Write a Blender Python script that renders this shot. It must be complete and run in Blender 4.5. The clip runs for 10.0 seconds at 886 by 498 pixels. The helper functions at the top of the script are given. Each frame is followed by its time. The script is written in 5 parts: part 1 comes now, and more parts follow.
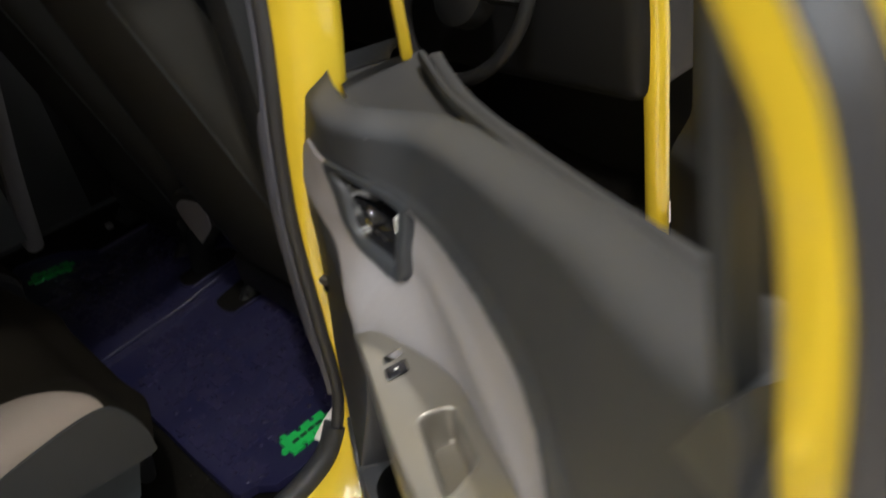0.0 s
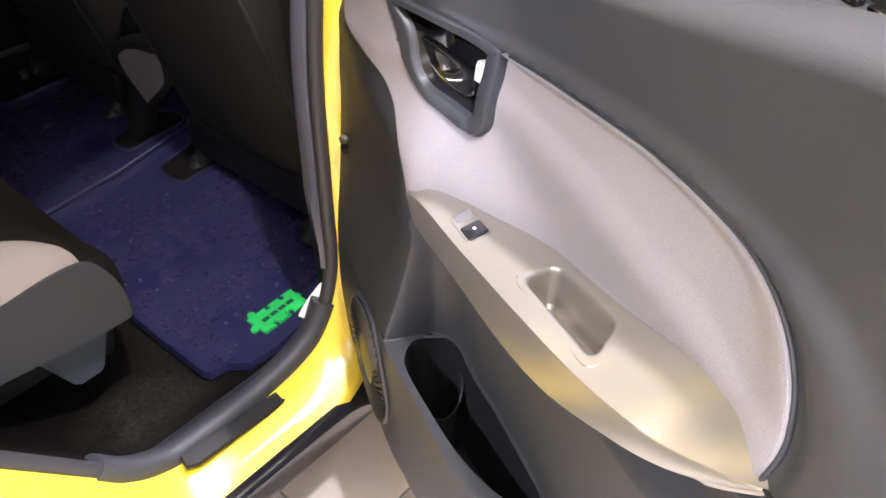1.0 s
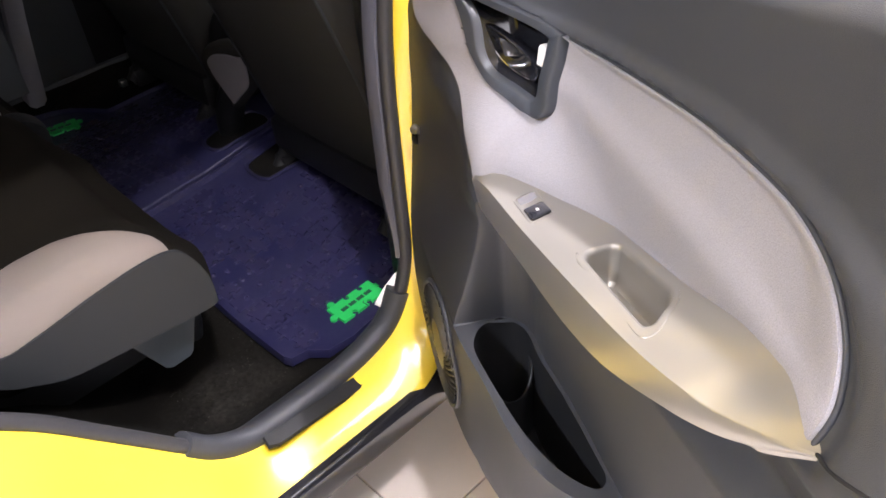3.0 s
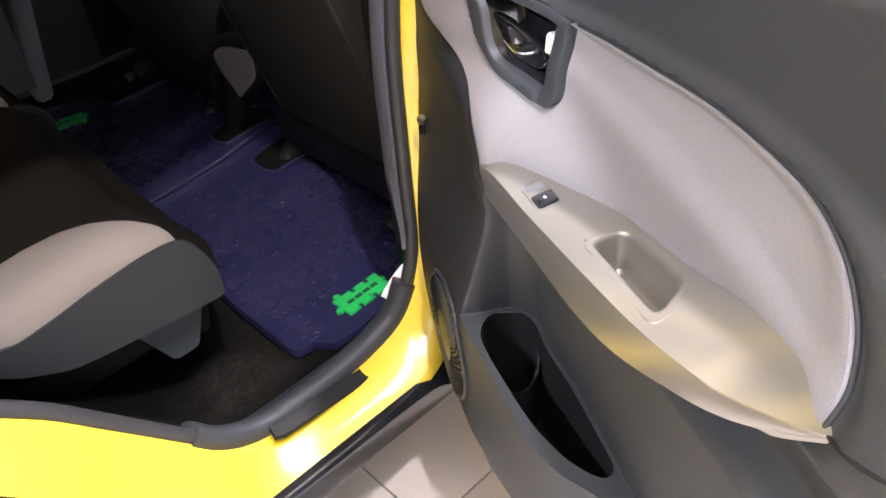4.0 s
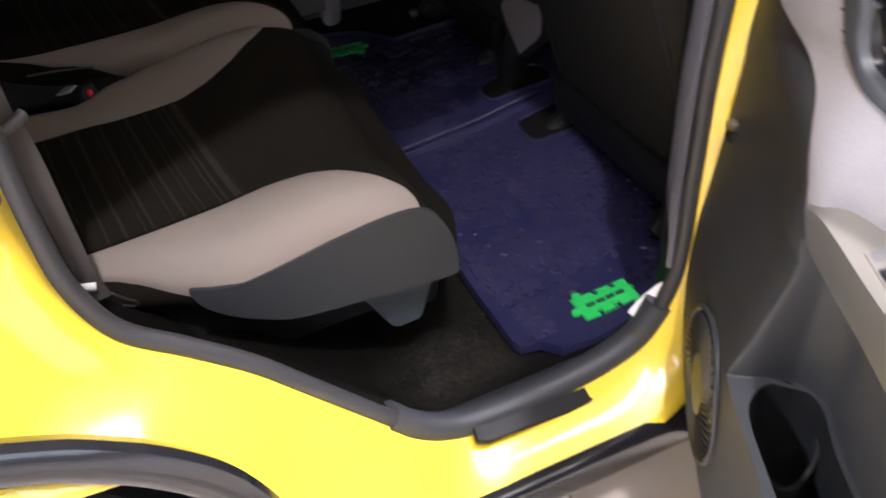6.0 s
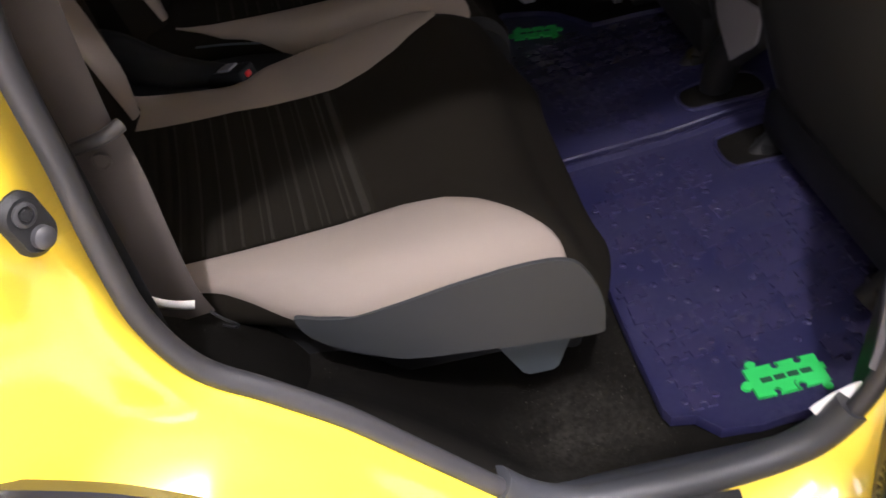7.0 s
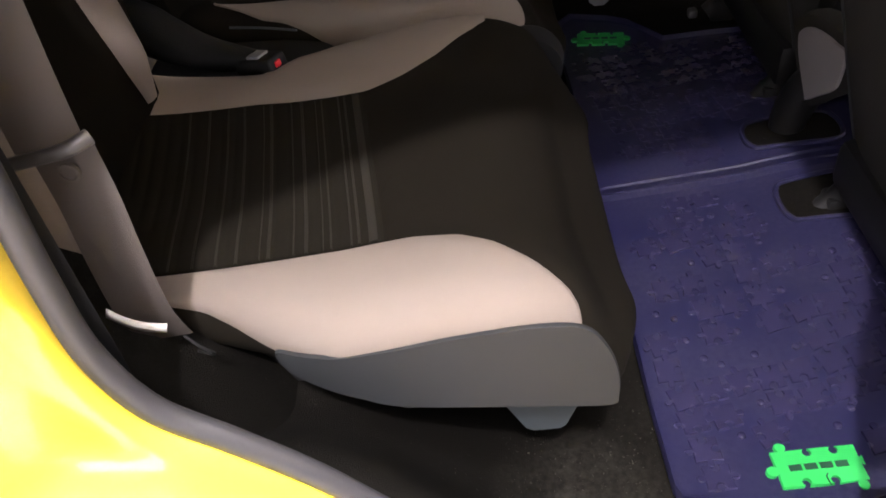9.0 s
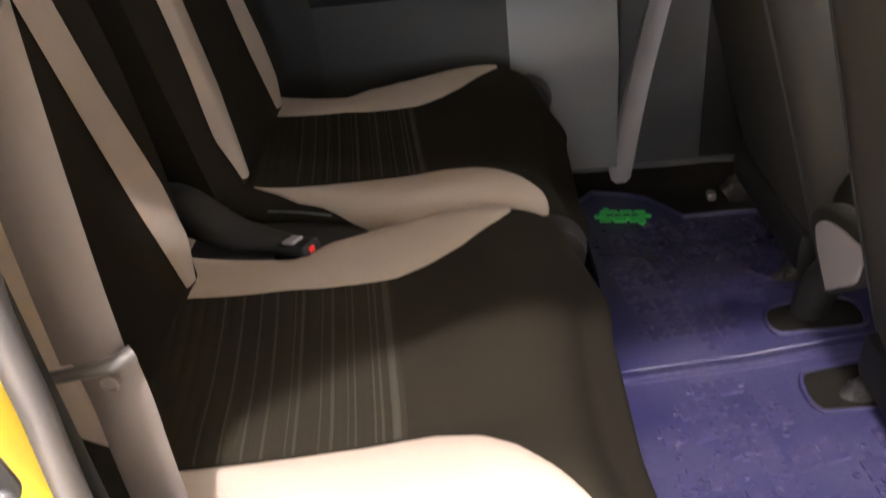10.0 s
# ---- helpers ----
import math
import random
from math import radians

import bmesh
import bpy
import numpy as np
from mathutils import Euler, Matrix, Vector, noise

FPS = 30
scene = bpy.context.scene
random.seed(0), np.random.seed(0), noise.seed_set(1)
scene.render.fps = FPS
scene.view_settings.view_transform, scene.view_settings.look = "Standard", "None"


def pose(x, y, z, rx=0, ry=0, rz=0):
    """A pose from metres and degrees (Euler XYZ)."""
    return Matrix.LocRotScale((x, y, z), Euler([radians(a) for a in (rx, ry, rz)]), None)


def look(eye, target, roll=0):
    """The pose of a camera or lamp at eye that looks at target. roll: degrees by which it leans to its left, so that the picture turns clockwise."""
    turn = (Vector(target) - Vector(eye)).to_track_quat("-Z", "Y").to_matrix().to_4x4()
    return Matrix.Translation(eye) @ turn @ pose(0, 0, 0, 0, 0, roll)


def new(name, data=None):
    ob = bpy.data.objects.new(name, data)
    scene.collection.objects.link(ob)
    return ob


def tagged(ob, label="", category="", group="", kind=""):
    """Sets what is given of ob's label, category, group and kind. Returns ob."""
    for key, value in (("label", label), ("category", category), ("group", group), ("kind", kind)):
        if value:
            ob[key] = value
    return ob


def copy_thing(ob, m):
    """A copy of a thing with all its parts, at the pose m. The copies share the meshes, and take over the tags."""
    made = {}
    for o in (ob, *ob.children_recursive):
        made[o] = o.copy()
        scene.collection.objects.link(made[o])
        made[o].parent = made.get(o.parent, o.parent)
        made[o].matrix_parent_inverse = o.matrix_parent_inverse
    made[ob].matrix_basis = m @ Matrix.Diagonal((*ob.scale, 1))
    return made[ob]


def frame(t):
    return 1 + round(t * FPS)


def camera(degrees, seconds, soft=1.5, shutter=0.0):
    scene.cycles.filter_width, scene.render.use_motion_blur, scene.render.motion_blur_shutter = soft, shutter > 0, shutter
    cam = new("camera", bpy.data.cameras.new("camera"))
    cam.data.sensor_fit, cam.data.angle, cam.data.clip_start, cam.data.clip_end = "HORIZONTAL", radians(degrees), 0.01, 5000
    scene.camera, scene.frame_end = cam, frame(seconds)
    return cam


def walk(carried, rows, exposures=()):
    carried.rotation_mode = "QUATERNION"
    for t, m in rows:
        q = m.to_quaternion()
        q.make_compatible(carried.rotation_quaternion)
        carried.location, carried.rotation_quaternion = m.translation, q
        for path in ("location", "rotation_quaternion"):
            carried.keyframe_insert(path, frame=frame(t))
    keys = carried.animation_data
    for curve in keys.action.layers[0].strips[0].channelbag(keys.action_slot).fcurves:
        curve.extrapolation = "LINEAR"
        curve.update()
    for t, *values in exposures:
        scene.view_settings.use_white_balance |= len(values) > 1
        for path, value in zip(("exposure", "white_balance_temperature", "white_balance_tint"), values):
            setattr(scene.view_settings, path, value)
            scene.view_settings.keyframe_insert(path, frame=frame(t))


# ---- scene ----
cam = camera(57.9, 10.0, soft=1.6, shutter=0.5)
METRES, EYE, TILT, LEAN, TURN = 0.6, 1.25, -35.0, 0.0, -50.0
PATH = [
    (0, (-0.314, -0.812, 1.365), (0.722, 0.500, 0.270), -11.0),
    (0.2, (-0.390, -0.735, 1.355), (0.710, 0.478, 0.201), -8.0),
    (0.5, (-0.458, -0.629, 1.315), (0.724, 0.415, 0.085), -1.8),
    (1, (-0.449, -0.627, 1.285), (0.711, 0.37, -0.004), 0.0),
    (1.5, (-0.438, -0.637, 1.273), (0.642, 0.417, -0.04), -2.0),
    (2, (-0.477, -0.621, 1.279), (0.619, 0.445, -0.01), -2.0),
    (2.5, (-0.455, -0.66, 1.281), (0.581, 0.486, 0.01), -4.9),
    (4, (-0.461, -0.665, 1.27), (0.545, 0.502, -0.005), -5.8),
    (4.2, (-0.466, -0.66, 1.269), (0.534, 0.513, -0.005), -5.4),
    (4.5, (-0.48, -0.653, 1.269), (0.494, 0.54, -0.007), -4.9),
    (5, (-0.482, -0.633, 1.258), (0.415, 0.615, -0.022), -4.3),
    (5.5, (-0.453, -0.588, 1.235), (0.266, 0.758, -0.058), -5.1),
    (6, (-0.401, -0.523, 1.217), (0.09, 0.911, -0.088), -7.2),
    (6.2, (-0.376, -0.491, 1.22), (0.021, 0.967, -0.091), -8.1),
    (7.3, (-0.288, -0.358, 1.187), (-0.354, 1.138, -0.138), -11.2),
    (7.5, (-0.284, -0.347, 1.187), (-0.376, 1.145, -0.142), -10.6),
    (8, (-0.277, -0.315, 1.181), (-0.372, 1.161, -0.166), -8.5),
    (8.5, (-0.265, -0.293, 1.182), (-0.358, 1.17, -0.178), -7.1),
    (9, (-0.249, -0.28, 1.184), (-0.366, 1.187, -0.17), -7.9),
    (9.5, (-0.247, -0.262, 1.213), (-0.374, 1.302, -0.027), -7.6),
    (9.7, (-0.225, -0.278, 1.231), (-0.393, 1.345, 0.075), -8.3),
    (10, (-0.246, -0.26, 1.244), (-0.393, 1.422, 0.173), -6.8),
]
EXPOSURES = [(0, -1.5, 6400, 8), (0.3, -0.7, 6250, 12), (0.6, 0.0, 6050, 18), (1.0, -0.22, 6050, 20), (2.0, -0.3, 6050, 20), (4.0, -0.42, 6020, 20), (5.0, -0.45, 6020, 20), (6.2, -0.42, 6020, 20), (7.5, -0.08, 6300, 20), (8.0, -0.08, 6450, 20), (9.0, 0.38, 6350, 20), (9.5, 0.95, 6550, 17), (10, 1.65, 6850, 18)]
walk(cam, [(t, look(eye, target, roll)) for t, eye, target, roll in PATH], EXPOSURES)

# ---------------------------------------------------------------- light
world = bpy.data.worlds.new("showroom_air")
scene.world = world
world.use_nodes = True
wb = world.node_tree.nodes["Background"]
wb.inputs[0].default_value = (1.0, 0.97, 0.95, 1)
wb.inputs[1].default_value = 0.02


COOL = (0.97, 0.98, 1.0)


def lamp(name, eye, target, watts, size, colour=(1.0, 0.965, 0.935), size_y=None):
    data = bpy.data.lights.new(name, "AREA")
    data.energy, data.color, data.size = watts, colour, size
    data.shape = "DISK"
    if size_y:
        data.shape, data.size_y = "RECTANGLE", size_y
    ob = new(name, data)
    ob.matrix_world = look(eye, target)
    return ob


# unseen ceiling spots over and behind the camera: key, added door fill, added sill fill
lamp("spot_lamp_light", (-0.33, -1.27, 3.22), (-0.3, 0.1, 0.5), 100, 0.10)
lamp("spot_lamp_light", (-2.6, 0.3, 3.22), (-0.2, -0.3, 0.8), 165, 0.16, (0.90, 0.95, 1.0))
lamp("spot_lamp_light", (1.2, -0.15, 3.22), (0.4, -0.3, 0.0), 300, 0.16)
# added unseen panels: gloss streaks on sill and wing, fill for the cabin
lamp("ceiling_panel_light", (-1.8, -3.2, 3.24), (-1.8, -3.2, 0), 20, 2.4, COOL, 0.6)
lamp("ceiling_panel_light", (0.3, -0.62, 3.24), (0.3, -0.62, 0), 38, 2.4, COOL, 0.3)
lamp("ceiling_panel_light", (-0.5, -1.5, 3.24), (-0.5, -1.5, 0), 30, 1.6, COOL, 0.3)
lamp("ceiling_panel_light", (0.3, 4.4, 3.24), (0.3, 4.4, 0), 20, 1.2, COOL, 0.6)
lamp("ceiling_panel_light", (5.6, 0.8, 3.24), (5.6, 0.8, 0), 90, 1.2, COOL, 2.4)
# daylight fill from an added, unseen shop window: white reflections on the paint
lamp("shop_window_light", (2.6, -7.05, 1.7), (2.6, 0, 1.7), 330, 7.4, (0.82, 0.92, 1.0), 1.8)

# ---------------------------------------------------------------- materials


def material(name, colour, rough=0.5, metal=0.0, grain=0.0, scale=200.0, spread=0.12, bump_mm=0.0, coat=0.0, stain=0.0, stain_scale=6.0, spec=0.5, weave=0.0):
    """A procedural surface: fine grain, slow stains, relief and gloss."""
    m = bpy.data.materials.new(name)
    m.use_nodes = True
    nt = m.node_tree
    b = nt.nodes["Principled BSDF"]
    b.inputs["Roughness"].default_value = rough
    b.inputs["Metallic"].default_value = metal
    b.inputs["Specular IOR Level"].default_value = spec
    if coat:
        b.inputs["Coat Weight"].default_value = coat
        b.inputs["Coat Roughness"].default_value = 0.03
    tc = nt.nodes.new("ShaderNodeTexCoord")
    fine = nt.nodes.new("ShaderNodeTexNoise")
    fine.inputs["Scale"].default_value = scale
    fine.inputs["Detail"].default_value = 3
    nt.links.new(tc.outputs["Object"], fine.inputs["Vector"])
    slow = nt.nodes.new("ShaderNodeTexNoise")
    slow.inputs["Scale"].default_value = stain_scale
    slow.inputs["Detail"].default_value = 4
    nt.links.new(tc.outputs["Object"], slow.inputs["Vector"])
    mixv = nt.nodes.new("ShaderNodeMath")
    mixv.operation = "MULTIPLY_ADD"
    nt.links.new(fine.outputs["Fac"], mixv.inputs[0])
    mixv.inputs[1].default_value = spread
    mixv.inputs[2].default_value = 1.0 - spread / 2
    mix2 = nt.nodes.new("ShaderNodeMath")
    mix2.operation = "MULTIPLY_ADD"
    nt.links.new(slow.outputs["Fac"], mix2.inputs[0])
    mix2.inputs[1].default_value = stain
    mix2.inputs[2].default_value = 1.0 - stain / 2
    mul = nt.nodes.new("ShaderNodeMath")
    mul.operation = "MULTIPLY"
    nt.links.new(mixv.outputs[0], mul.inputs[0])
    nt.links.new(mix2.outputs[0], mul.inputs[1])
    col = nt.nodes.new("ShaderNodeMix")
    col.data_type, col.blend_type = "RGBA", "MULTIPLY"
    col.inputs[0].default_value = 1.0
    col.inputs[6].default_value = (*colour, 1)
    nt.links.new(mul.outputs[0], col.inputs[7])
    nt.links.new(col.outputs[2], b.inputs["Base Color"])
    rr = nt.nodes.new("ShaderNodeMath")
    rr.operation = "MULTIPLY_ADD"
    nt.links.new(slow.outputs["Fac"], rr.inputs[0])
    rr.inputs[1].default_value = 0.12 * rough
    rr.inputs[2].default_value = rough * 0.94
    nt.links.new(rr.outputs[0], b.inputs["Roughness"])
    if bump_mm:
        bump = nt.nodes.new("ShaderNodeBump")
        bump.inputs["Strength"].default_value = 1.0
        bump.inputs["Distance"].default_value = bump_mm / 1000
        if weave:
            wv = nt.nodes.new("ShaderNodeTexWave")
            wv.wave_type, wv.bands_direction = "BANDS", "DIAGONAL"
            wv.inputs["Scale"].default_value = weave
            wv.inputs["Distortion"].default_value = 1.5
            wv.inputs["Detail Scale"].default_value = 6.0
            nt.links.new(tc.outputs["Object"], wv.inputs["Vector"])
            nt.links.new(wv.outputs["Fac"], bump.inputs["Height"])
        elif grain:
            vo = nt.nodes.new("ShaderNodeTexVoronoi")
            vo.inputs["Scale"].default_value = grain
            nt.links.new(tc.outputs["Object"], vo.inputs["Vector"])
            nt.links.new(vo.outputs["Distance"], bump.inputs["Height"])
        else:
            nt.links.new(fine.outputs["Fac"], bump.inputs["Height"])
        nt.links.new(bump.outputs[0], b.inputs["Normal"])
    return m


YELLOW = material("yellow_paint", (0.86, 0.62, 0.042), 0.26, spread=0.04, scale=900, coat=1.0, stain=0.03)
TRIM = material("dark_grey_plastic", (0.037, 0.0385, 0.043), 0.5, grain=1400, bump_mm=0.16, spread=0.3, scale=900, stain=0.1)
TRIM_SMOOTH = material("smooth_dark_plastic", (0.036, 0.039, 0.045), 0.42, spread=0.1, scale=400, stain=0.1)
INSERT = material("pale_grey_knit", (0.264, 0.249, 0.260), 0.85, spread=0.75, scale=1100, bump_mm=0.30, grain=900, stain=0.06)
SILVER = material("champagne_silver_paint", (0.30, 0.281, 0.246), 0.31, metal=0.65, spread=0.06, scale=1200, stain=0.05)
CHROME = material("chrome", (0.75, 0.75, 0.76), 0.08, metal=1.0, spread=0.02)
STEEL = material("bolt_steel", (0.42, 0.41, 0.39), 0.3, metal=1.0, spread=0.1)
GLOSSBLACK = material("gloss_black_plastic", (0.012, 0.012, 0.014), 0.12, spread=0.1)
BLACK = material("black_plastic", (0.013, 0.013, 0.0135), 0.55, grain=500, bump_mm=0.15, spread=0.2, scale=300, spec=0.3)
RUBBER = material("seal_rubber", (0.034, 0.033, 0.035), 0.45, spread=0.15, scale=300, bump_mm=0.1, stain=0.15)
SEALTRIM = material("pillar_grey_plastic", (0.085, 0.085, 0.105), 0.5, spread=0.1, scale=400, stain=0.08)
CREAM = material("taupe_cream_fabric", (0.272, 0.225, 0.192), 0.85, spread=0.16, scale=1500, bump_mm=0.25, weave=500, stain=0.05)
SEATBLACK = material("black_velour", (0.0120, 0.0100, 0.0072), 0.95, spread=0.4, scale=900, bump_mm=0.3, stain=0.2, spec=0.08)
STRIPE = material("grey_stripe_weave", (0.0240, 0.0212, 0.0165), 0.9, spread=0.8, scale=1300, bump_mm=0.25, spec=0.2)
FRONTBLACK = material("front_seat_cloth", (0.038, 0.037, 0.034), 0.95, spread=0.35, scale=900, bump_mm=0.3, stain=0.15, spec=0.15)
STRIPEDARK = material("charcoal_weave", (0.0145, 0.0124, 0.0090), 0.92, spread=0.5, scale=1100, bump_mm=0.3, spec=0.08)
SIDEGREY = material("charcoal_vinyl", (0.0185, 0.0205, 0.0225), 0.65, grain=900, bump_mm=0.12, spread=0.12, scale=700, stain=0.06)
FOOTGREY = material("blue_grey_plastic", (0.044, 0.054, 0.061), 0.55, spread=0.08, scale=400)
CARPET = material("black_carpet", (0.0062, 0.0055, 0.0044), 1.0, spread=1.1, scale=650, bump_mm=1.8, stain=0.6, stain_scale=9, spec=0.08)


def dusty(m, dust, scale, lo, hi, centre=None, reach=0.1, fine=140, cut=(0.34, 0.78)):
    """Pale dust over a dark cloth: soft patches broken up by fine grains; with a centre, one trodden patch alone."""
    nt = m.node_tree
    b = nt.nodes["Principled BSDF"]
    old = b.inputs["Base Color"].links[0].from_socket
    tc = nt.nodes.new("ShaderNodeTexCoord")
    n1, n2 = nt.nodes.new("ShaderNodeTexNoise"), nt.nodes.new("ShaderNodeTexNoise")
    n1.inputs["Scale"].default_value, n1.inputs["Detail"].default_value = scale, 3
    n2.inputs["Scale"].default_value, n2.inputs["Detail"].default_value = fine, 6
    nt.links.new(tc.outputs["Object"], n1.inputs["Vector"])
    nt.links.new(tc.outputs["Object"], n2.inputs["Vector"])
    r1, r2 = nt.nodes.new("ShaderNodeMapRange"), nt.nodes.new("ShaderNodeMapRange")
    for r, a, c, n in ((r1, lo, hi, n1), (r2, *cut, n2)):
        r.inputs["From Min"].default_value, r.inputs["From Max"].default_value = a, c
        nt.links.new(n.outputs["Fac"], r.inputs["Value"])
    mul = nt.nodes.new("ShaderNodeMath")
    mul.operation = "MULTIPLY"
    nt.links.new(r1.outputs[0], mul.inputs[0])
    nt.links.new(r2.outputs[0], mul.inputs[1])
    amount = mul.outputs[0]
    if centre:
        far = nt.nodes.new("ShaderNodeVectorMath")
        far.operation = "DISTANCE"
        far.inputs[1].default_value = centre
        nt.links.new(tc.outputs["Object"], far.inputs[0])
        fall = nt.nodes.new("ShaderNodeMapRange")
        fall.inputs["From Min"].default_value, fall.inputs["From Max"].default_value = reach, reach * 0.35
        nt.links.new(far.outputs["Value"], fall.inputs["Value"])
        spot = nt.nodes.new("ShaderNodeMath")
        spot.operation = "MULTIPLY"
        nt.links.new(amount, spot.inputs[0])
        nt.links.new(fall.outputs[0], spot.inputs[1])
        amount = spot.outputs[0]
    mix = nt.nodes.new("ShaderNodeMix")
    mix.data_type = "RGBA"
    nt.links.new(amount, mix.inputs[0])
    nt.links.new(old, mix.inputs[6])
    mix.inputs[7].default_value = (*dust, 1)
    nt.links.new(mix.outputs[2], b.inputs["Base Color"])


dusty(CARPET, (0.020, 0.018, 0.015), 5.0, 0.46, 0.70)
dusty(CARPET, (0.038, 0.035, 0.030), 16.0, 0.25, 0.68, (-0.160, 0.20, 0.30), 0.125, cut=(0.18, 0.66))
# bright crumbs and lint
dusty(CARPET, (0.16, 0.15, 0.13), 9.0, 0.40, 0.60, fine=330, cut=(0.66, 0.74))
MATBLUE = material("navy_rubber", (0.0148, 0.0145, 0.053), 0.38, spread=0.12, scale=500, bump_mm=0.12, stain=0.12, stain_scale=8)
MATPIECE = material("navy_rubber_relief", (0.0275, 0.0245, 0.066), 0.27, spread=0.12, scale=500, bump_mm=0.12, stain=0.2, stain_scale=12)
GREEN = material("bright_green_rubber", (0.02, 0.50, 0.10), 0.5, spread=0.05)
dusty(MATBLUE, (0.055, 0.050, 0.085), 6.0, 0.40, 0.75)
INK = material("dark_green_print", (0.01, 0.06, 0.03), 0.5, spread=0.05)
BELT = material("taupe_webbing", (0.100, 0.082, 0.073), 0.75, spread=0.2, scale=900, bump_mm=0.3, weave=600)
GUIDE = material("taupe_guide_plastic", (0.050, 0.045, 0.042), 0.42, spread=0.08, scale=400)
WHITE = material("white_tag", (0.78, 0.77, 0.74), 0.5, spread=0.05)
RED = material("red_button", (0.7, 0.02, 0.03), 0.35, spread=0.05)
FARTRIM = material("far_pillar_grey", (0.24, 0.235, 0.26), 0.5, spread=0.1, scale=400, stain=0.08)
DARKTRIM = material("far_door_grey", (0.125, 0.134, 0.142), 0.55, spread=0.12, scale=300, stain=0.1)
HEADLINE = material("pale_roof_cloth", (0.52, 0.50, 0.48), 0.95, spread=0.15, scale=600, bump_mm=0.2, stain=0.05)
FARPILLAR = material("far_pillar_dark_grey", (0.050, 0.054, 0.060), 0.55, spread=0.12, scale=300, stain=0.1)
TILE = material("beige_floor_tile", (0.76, 0.67, 0.58), 0.22, spread=0.06, scale=60, stain=0.08, stain_scale=3)
GROUT = material("tile_grout", (0.36, 0.30, 0.25), 0.8, spread=0.2, scale=200)
WALLPAINT = material("hall_wall_paint", (0.68, 0.67, 0.66), 0.7, spread=0.05, scale=40, stain=0.06, stain_scale=1.5)
OPAQUE_GLASS = material("opaque_dark_glass", (0.008, 0.009, 0.009), 0.06, spread=0.05)
TYRE = material("tyre_rubber", (0.022, 0.022, 0.023), 0.75, spread=0.3, scale=200, bump_mm=0.3)
GLOW = bpy.data.materials.new("lamp_glow")
GLOW.use_nodes = True
GLOW.node_tree.nodes["Principled BSDF"].inputs["Emission Color"].default_value = (1, 0.95, 0.88, 1)
GLOW.node_tree.nodes["Principled BSDF"].inputs["Emission Strength"].default_value = 6.0

# ---------------------------------------------------------------- building helpers


def spline(points, n, closed=False):
    """Catmull-Rom through the points, n samples in all."""
    pts = [Vector(p) for p in points]
    m = len(pts)
    spans = m if closed else m - 1
    out = []
    for k in range(n):
        f = k / (n if closed else n - 1) * spans
        i = min(int(f), spans - 1)
        t = f - i
        if closed:
            a, b, c, d = pts[(i - 1) % m], pts[i % m], pts[(i + 1) % m], pts[(i + 2) % m]
        else:
            a, b, c, d = pts[max(i - 1, 0)], pts[i], pts[i + 1], pts[min(i + 2, m - 1)]
        out.append(0.5 * (2 * b + (c - a) * t + (2 * a - 5 * b + 4 * c - d) * t * t + (3 * b - a - 3 * c + d) * t ** 3))
    return out


def curve(tab, x):
    """Smooth lookup with no flat spots, through rows of (x, value)."""
    if x <= tab[0][0]:
        return tab[0][1]
    for i in range(len(tab) - 1):
        (a, va), (b, vb) = tab[i], tab[i + 1]
        if x <= b:
            h = b - a
            ma = (vb - tab[i - 1][1]) / (b - tab[i - 1][0]) if i else (vb - va) / h
            mb = (tab[i + 2][1] - va) / (tab[i + 2][0] - a) if i + 2 < len(tab) else (vb - va) / h
            t = (x - a) / h
            return va * (2 * t ** 3 - 3 * t * t + 1) + ma * h * (t ** 3 - 2 * t * t + t) + vb * (3 * t * t - 2 * t ** 3) + mb * h * (t ** 3 - t * t)
    return tab[-1][1]


def line(tab, x):
    """Straight lookup in rows of (x, value)."""
    if x <= tab[0][0]:
        return tab[0][1]
    for (a, va), (b, vb) in zip(tab, tab[1:]):
        if x <= b:
            return va + (vb - va) * (x - a) / (b - a)
    return tab[-1][1]


def ease(a, b, x):
    t = max(0.0, min(1.0, (x - a) / (b - a)))
    return t * t * (3 - 2 * t)


def link(name, bm, mat, parent=None, label="", smooth=True):
    mesh = bpy.data.meshes.new(name)
    bmesh.ops.remove_doubles(bm, verts=bm.verts, dist=1e-5)
    bmesh.ops.recalc_face_normals(bm, faces=bm.faces)
    bm.to_mesh(mesh)
    bm.free()
    mesh.materials.append(mat)
    if smooth:
        mesh.shade_smooth()
        mesh.set_sharp_from_angle(angle=radians(38))
    ob = new(name, mesh)
    if parent:
        ob.parent = parent
        if label:
            ob["label"] = label
    return ob


part = link


def thing(name, at, label, category, group="", kind=""):
    ob = new(name)
    ob.location = at
    ob.empty_display_size = 0.05
    ob["base"] = 1
    del ob["base"]
    return tagged(ob, label, category, group, kind)


def settle(ob):
    """Keep the parts where they were modelled, in world places, under an Empty that stands at its own base."""
    for ch in ob.children:
        ch.matrix_parent_inverse = Matrix.Translation(-Vector(ob.location))
    return ob


def grid(fn, us, vs, keep=None, close_u=False):
    bm = bmesh.new()
    rows = [[bm.verts.new(fn(u, v)) for v in vs] for u in us]
    nu = len(us)
    for i in range(nu if close_u else nu - 1):
        for j in range(len(vs) - 1):
            if keep is None or keep(i, j):
                q = [rows[i][j], rows[(i + 1) % nu][j], rows[(i + 1) % nu][j + 1], rows[i][j + 1]]
                bm.faces.new(q)
    return bm


def span(a, b, n):
    return [a + (b - a) * i / (n - 1) for i in range(n)]


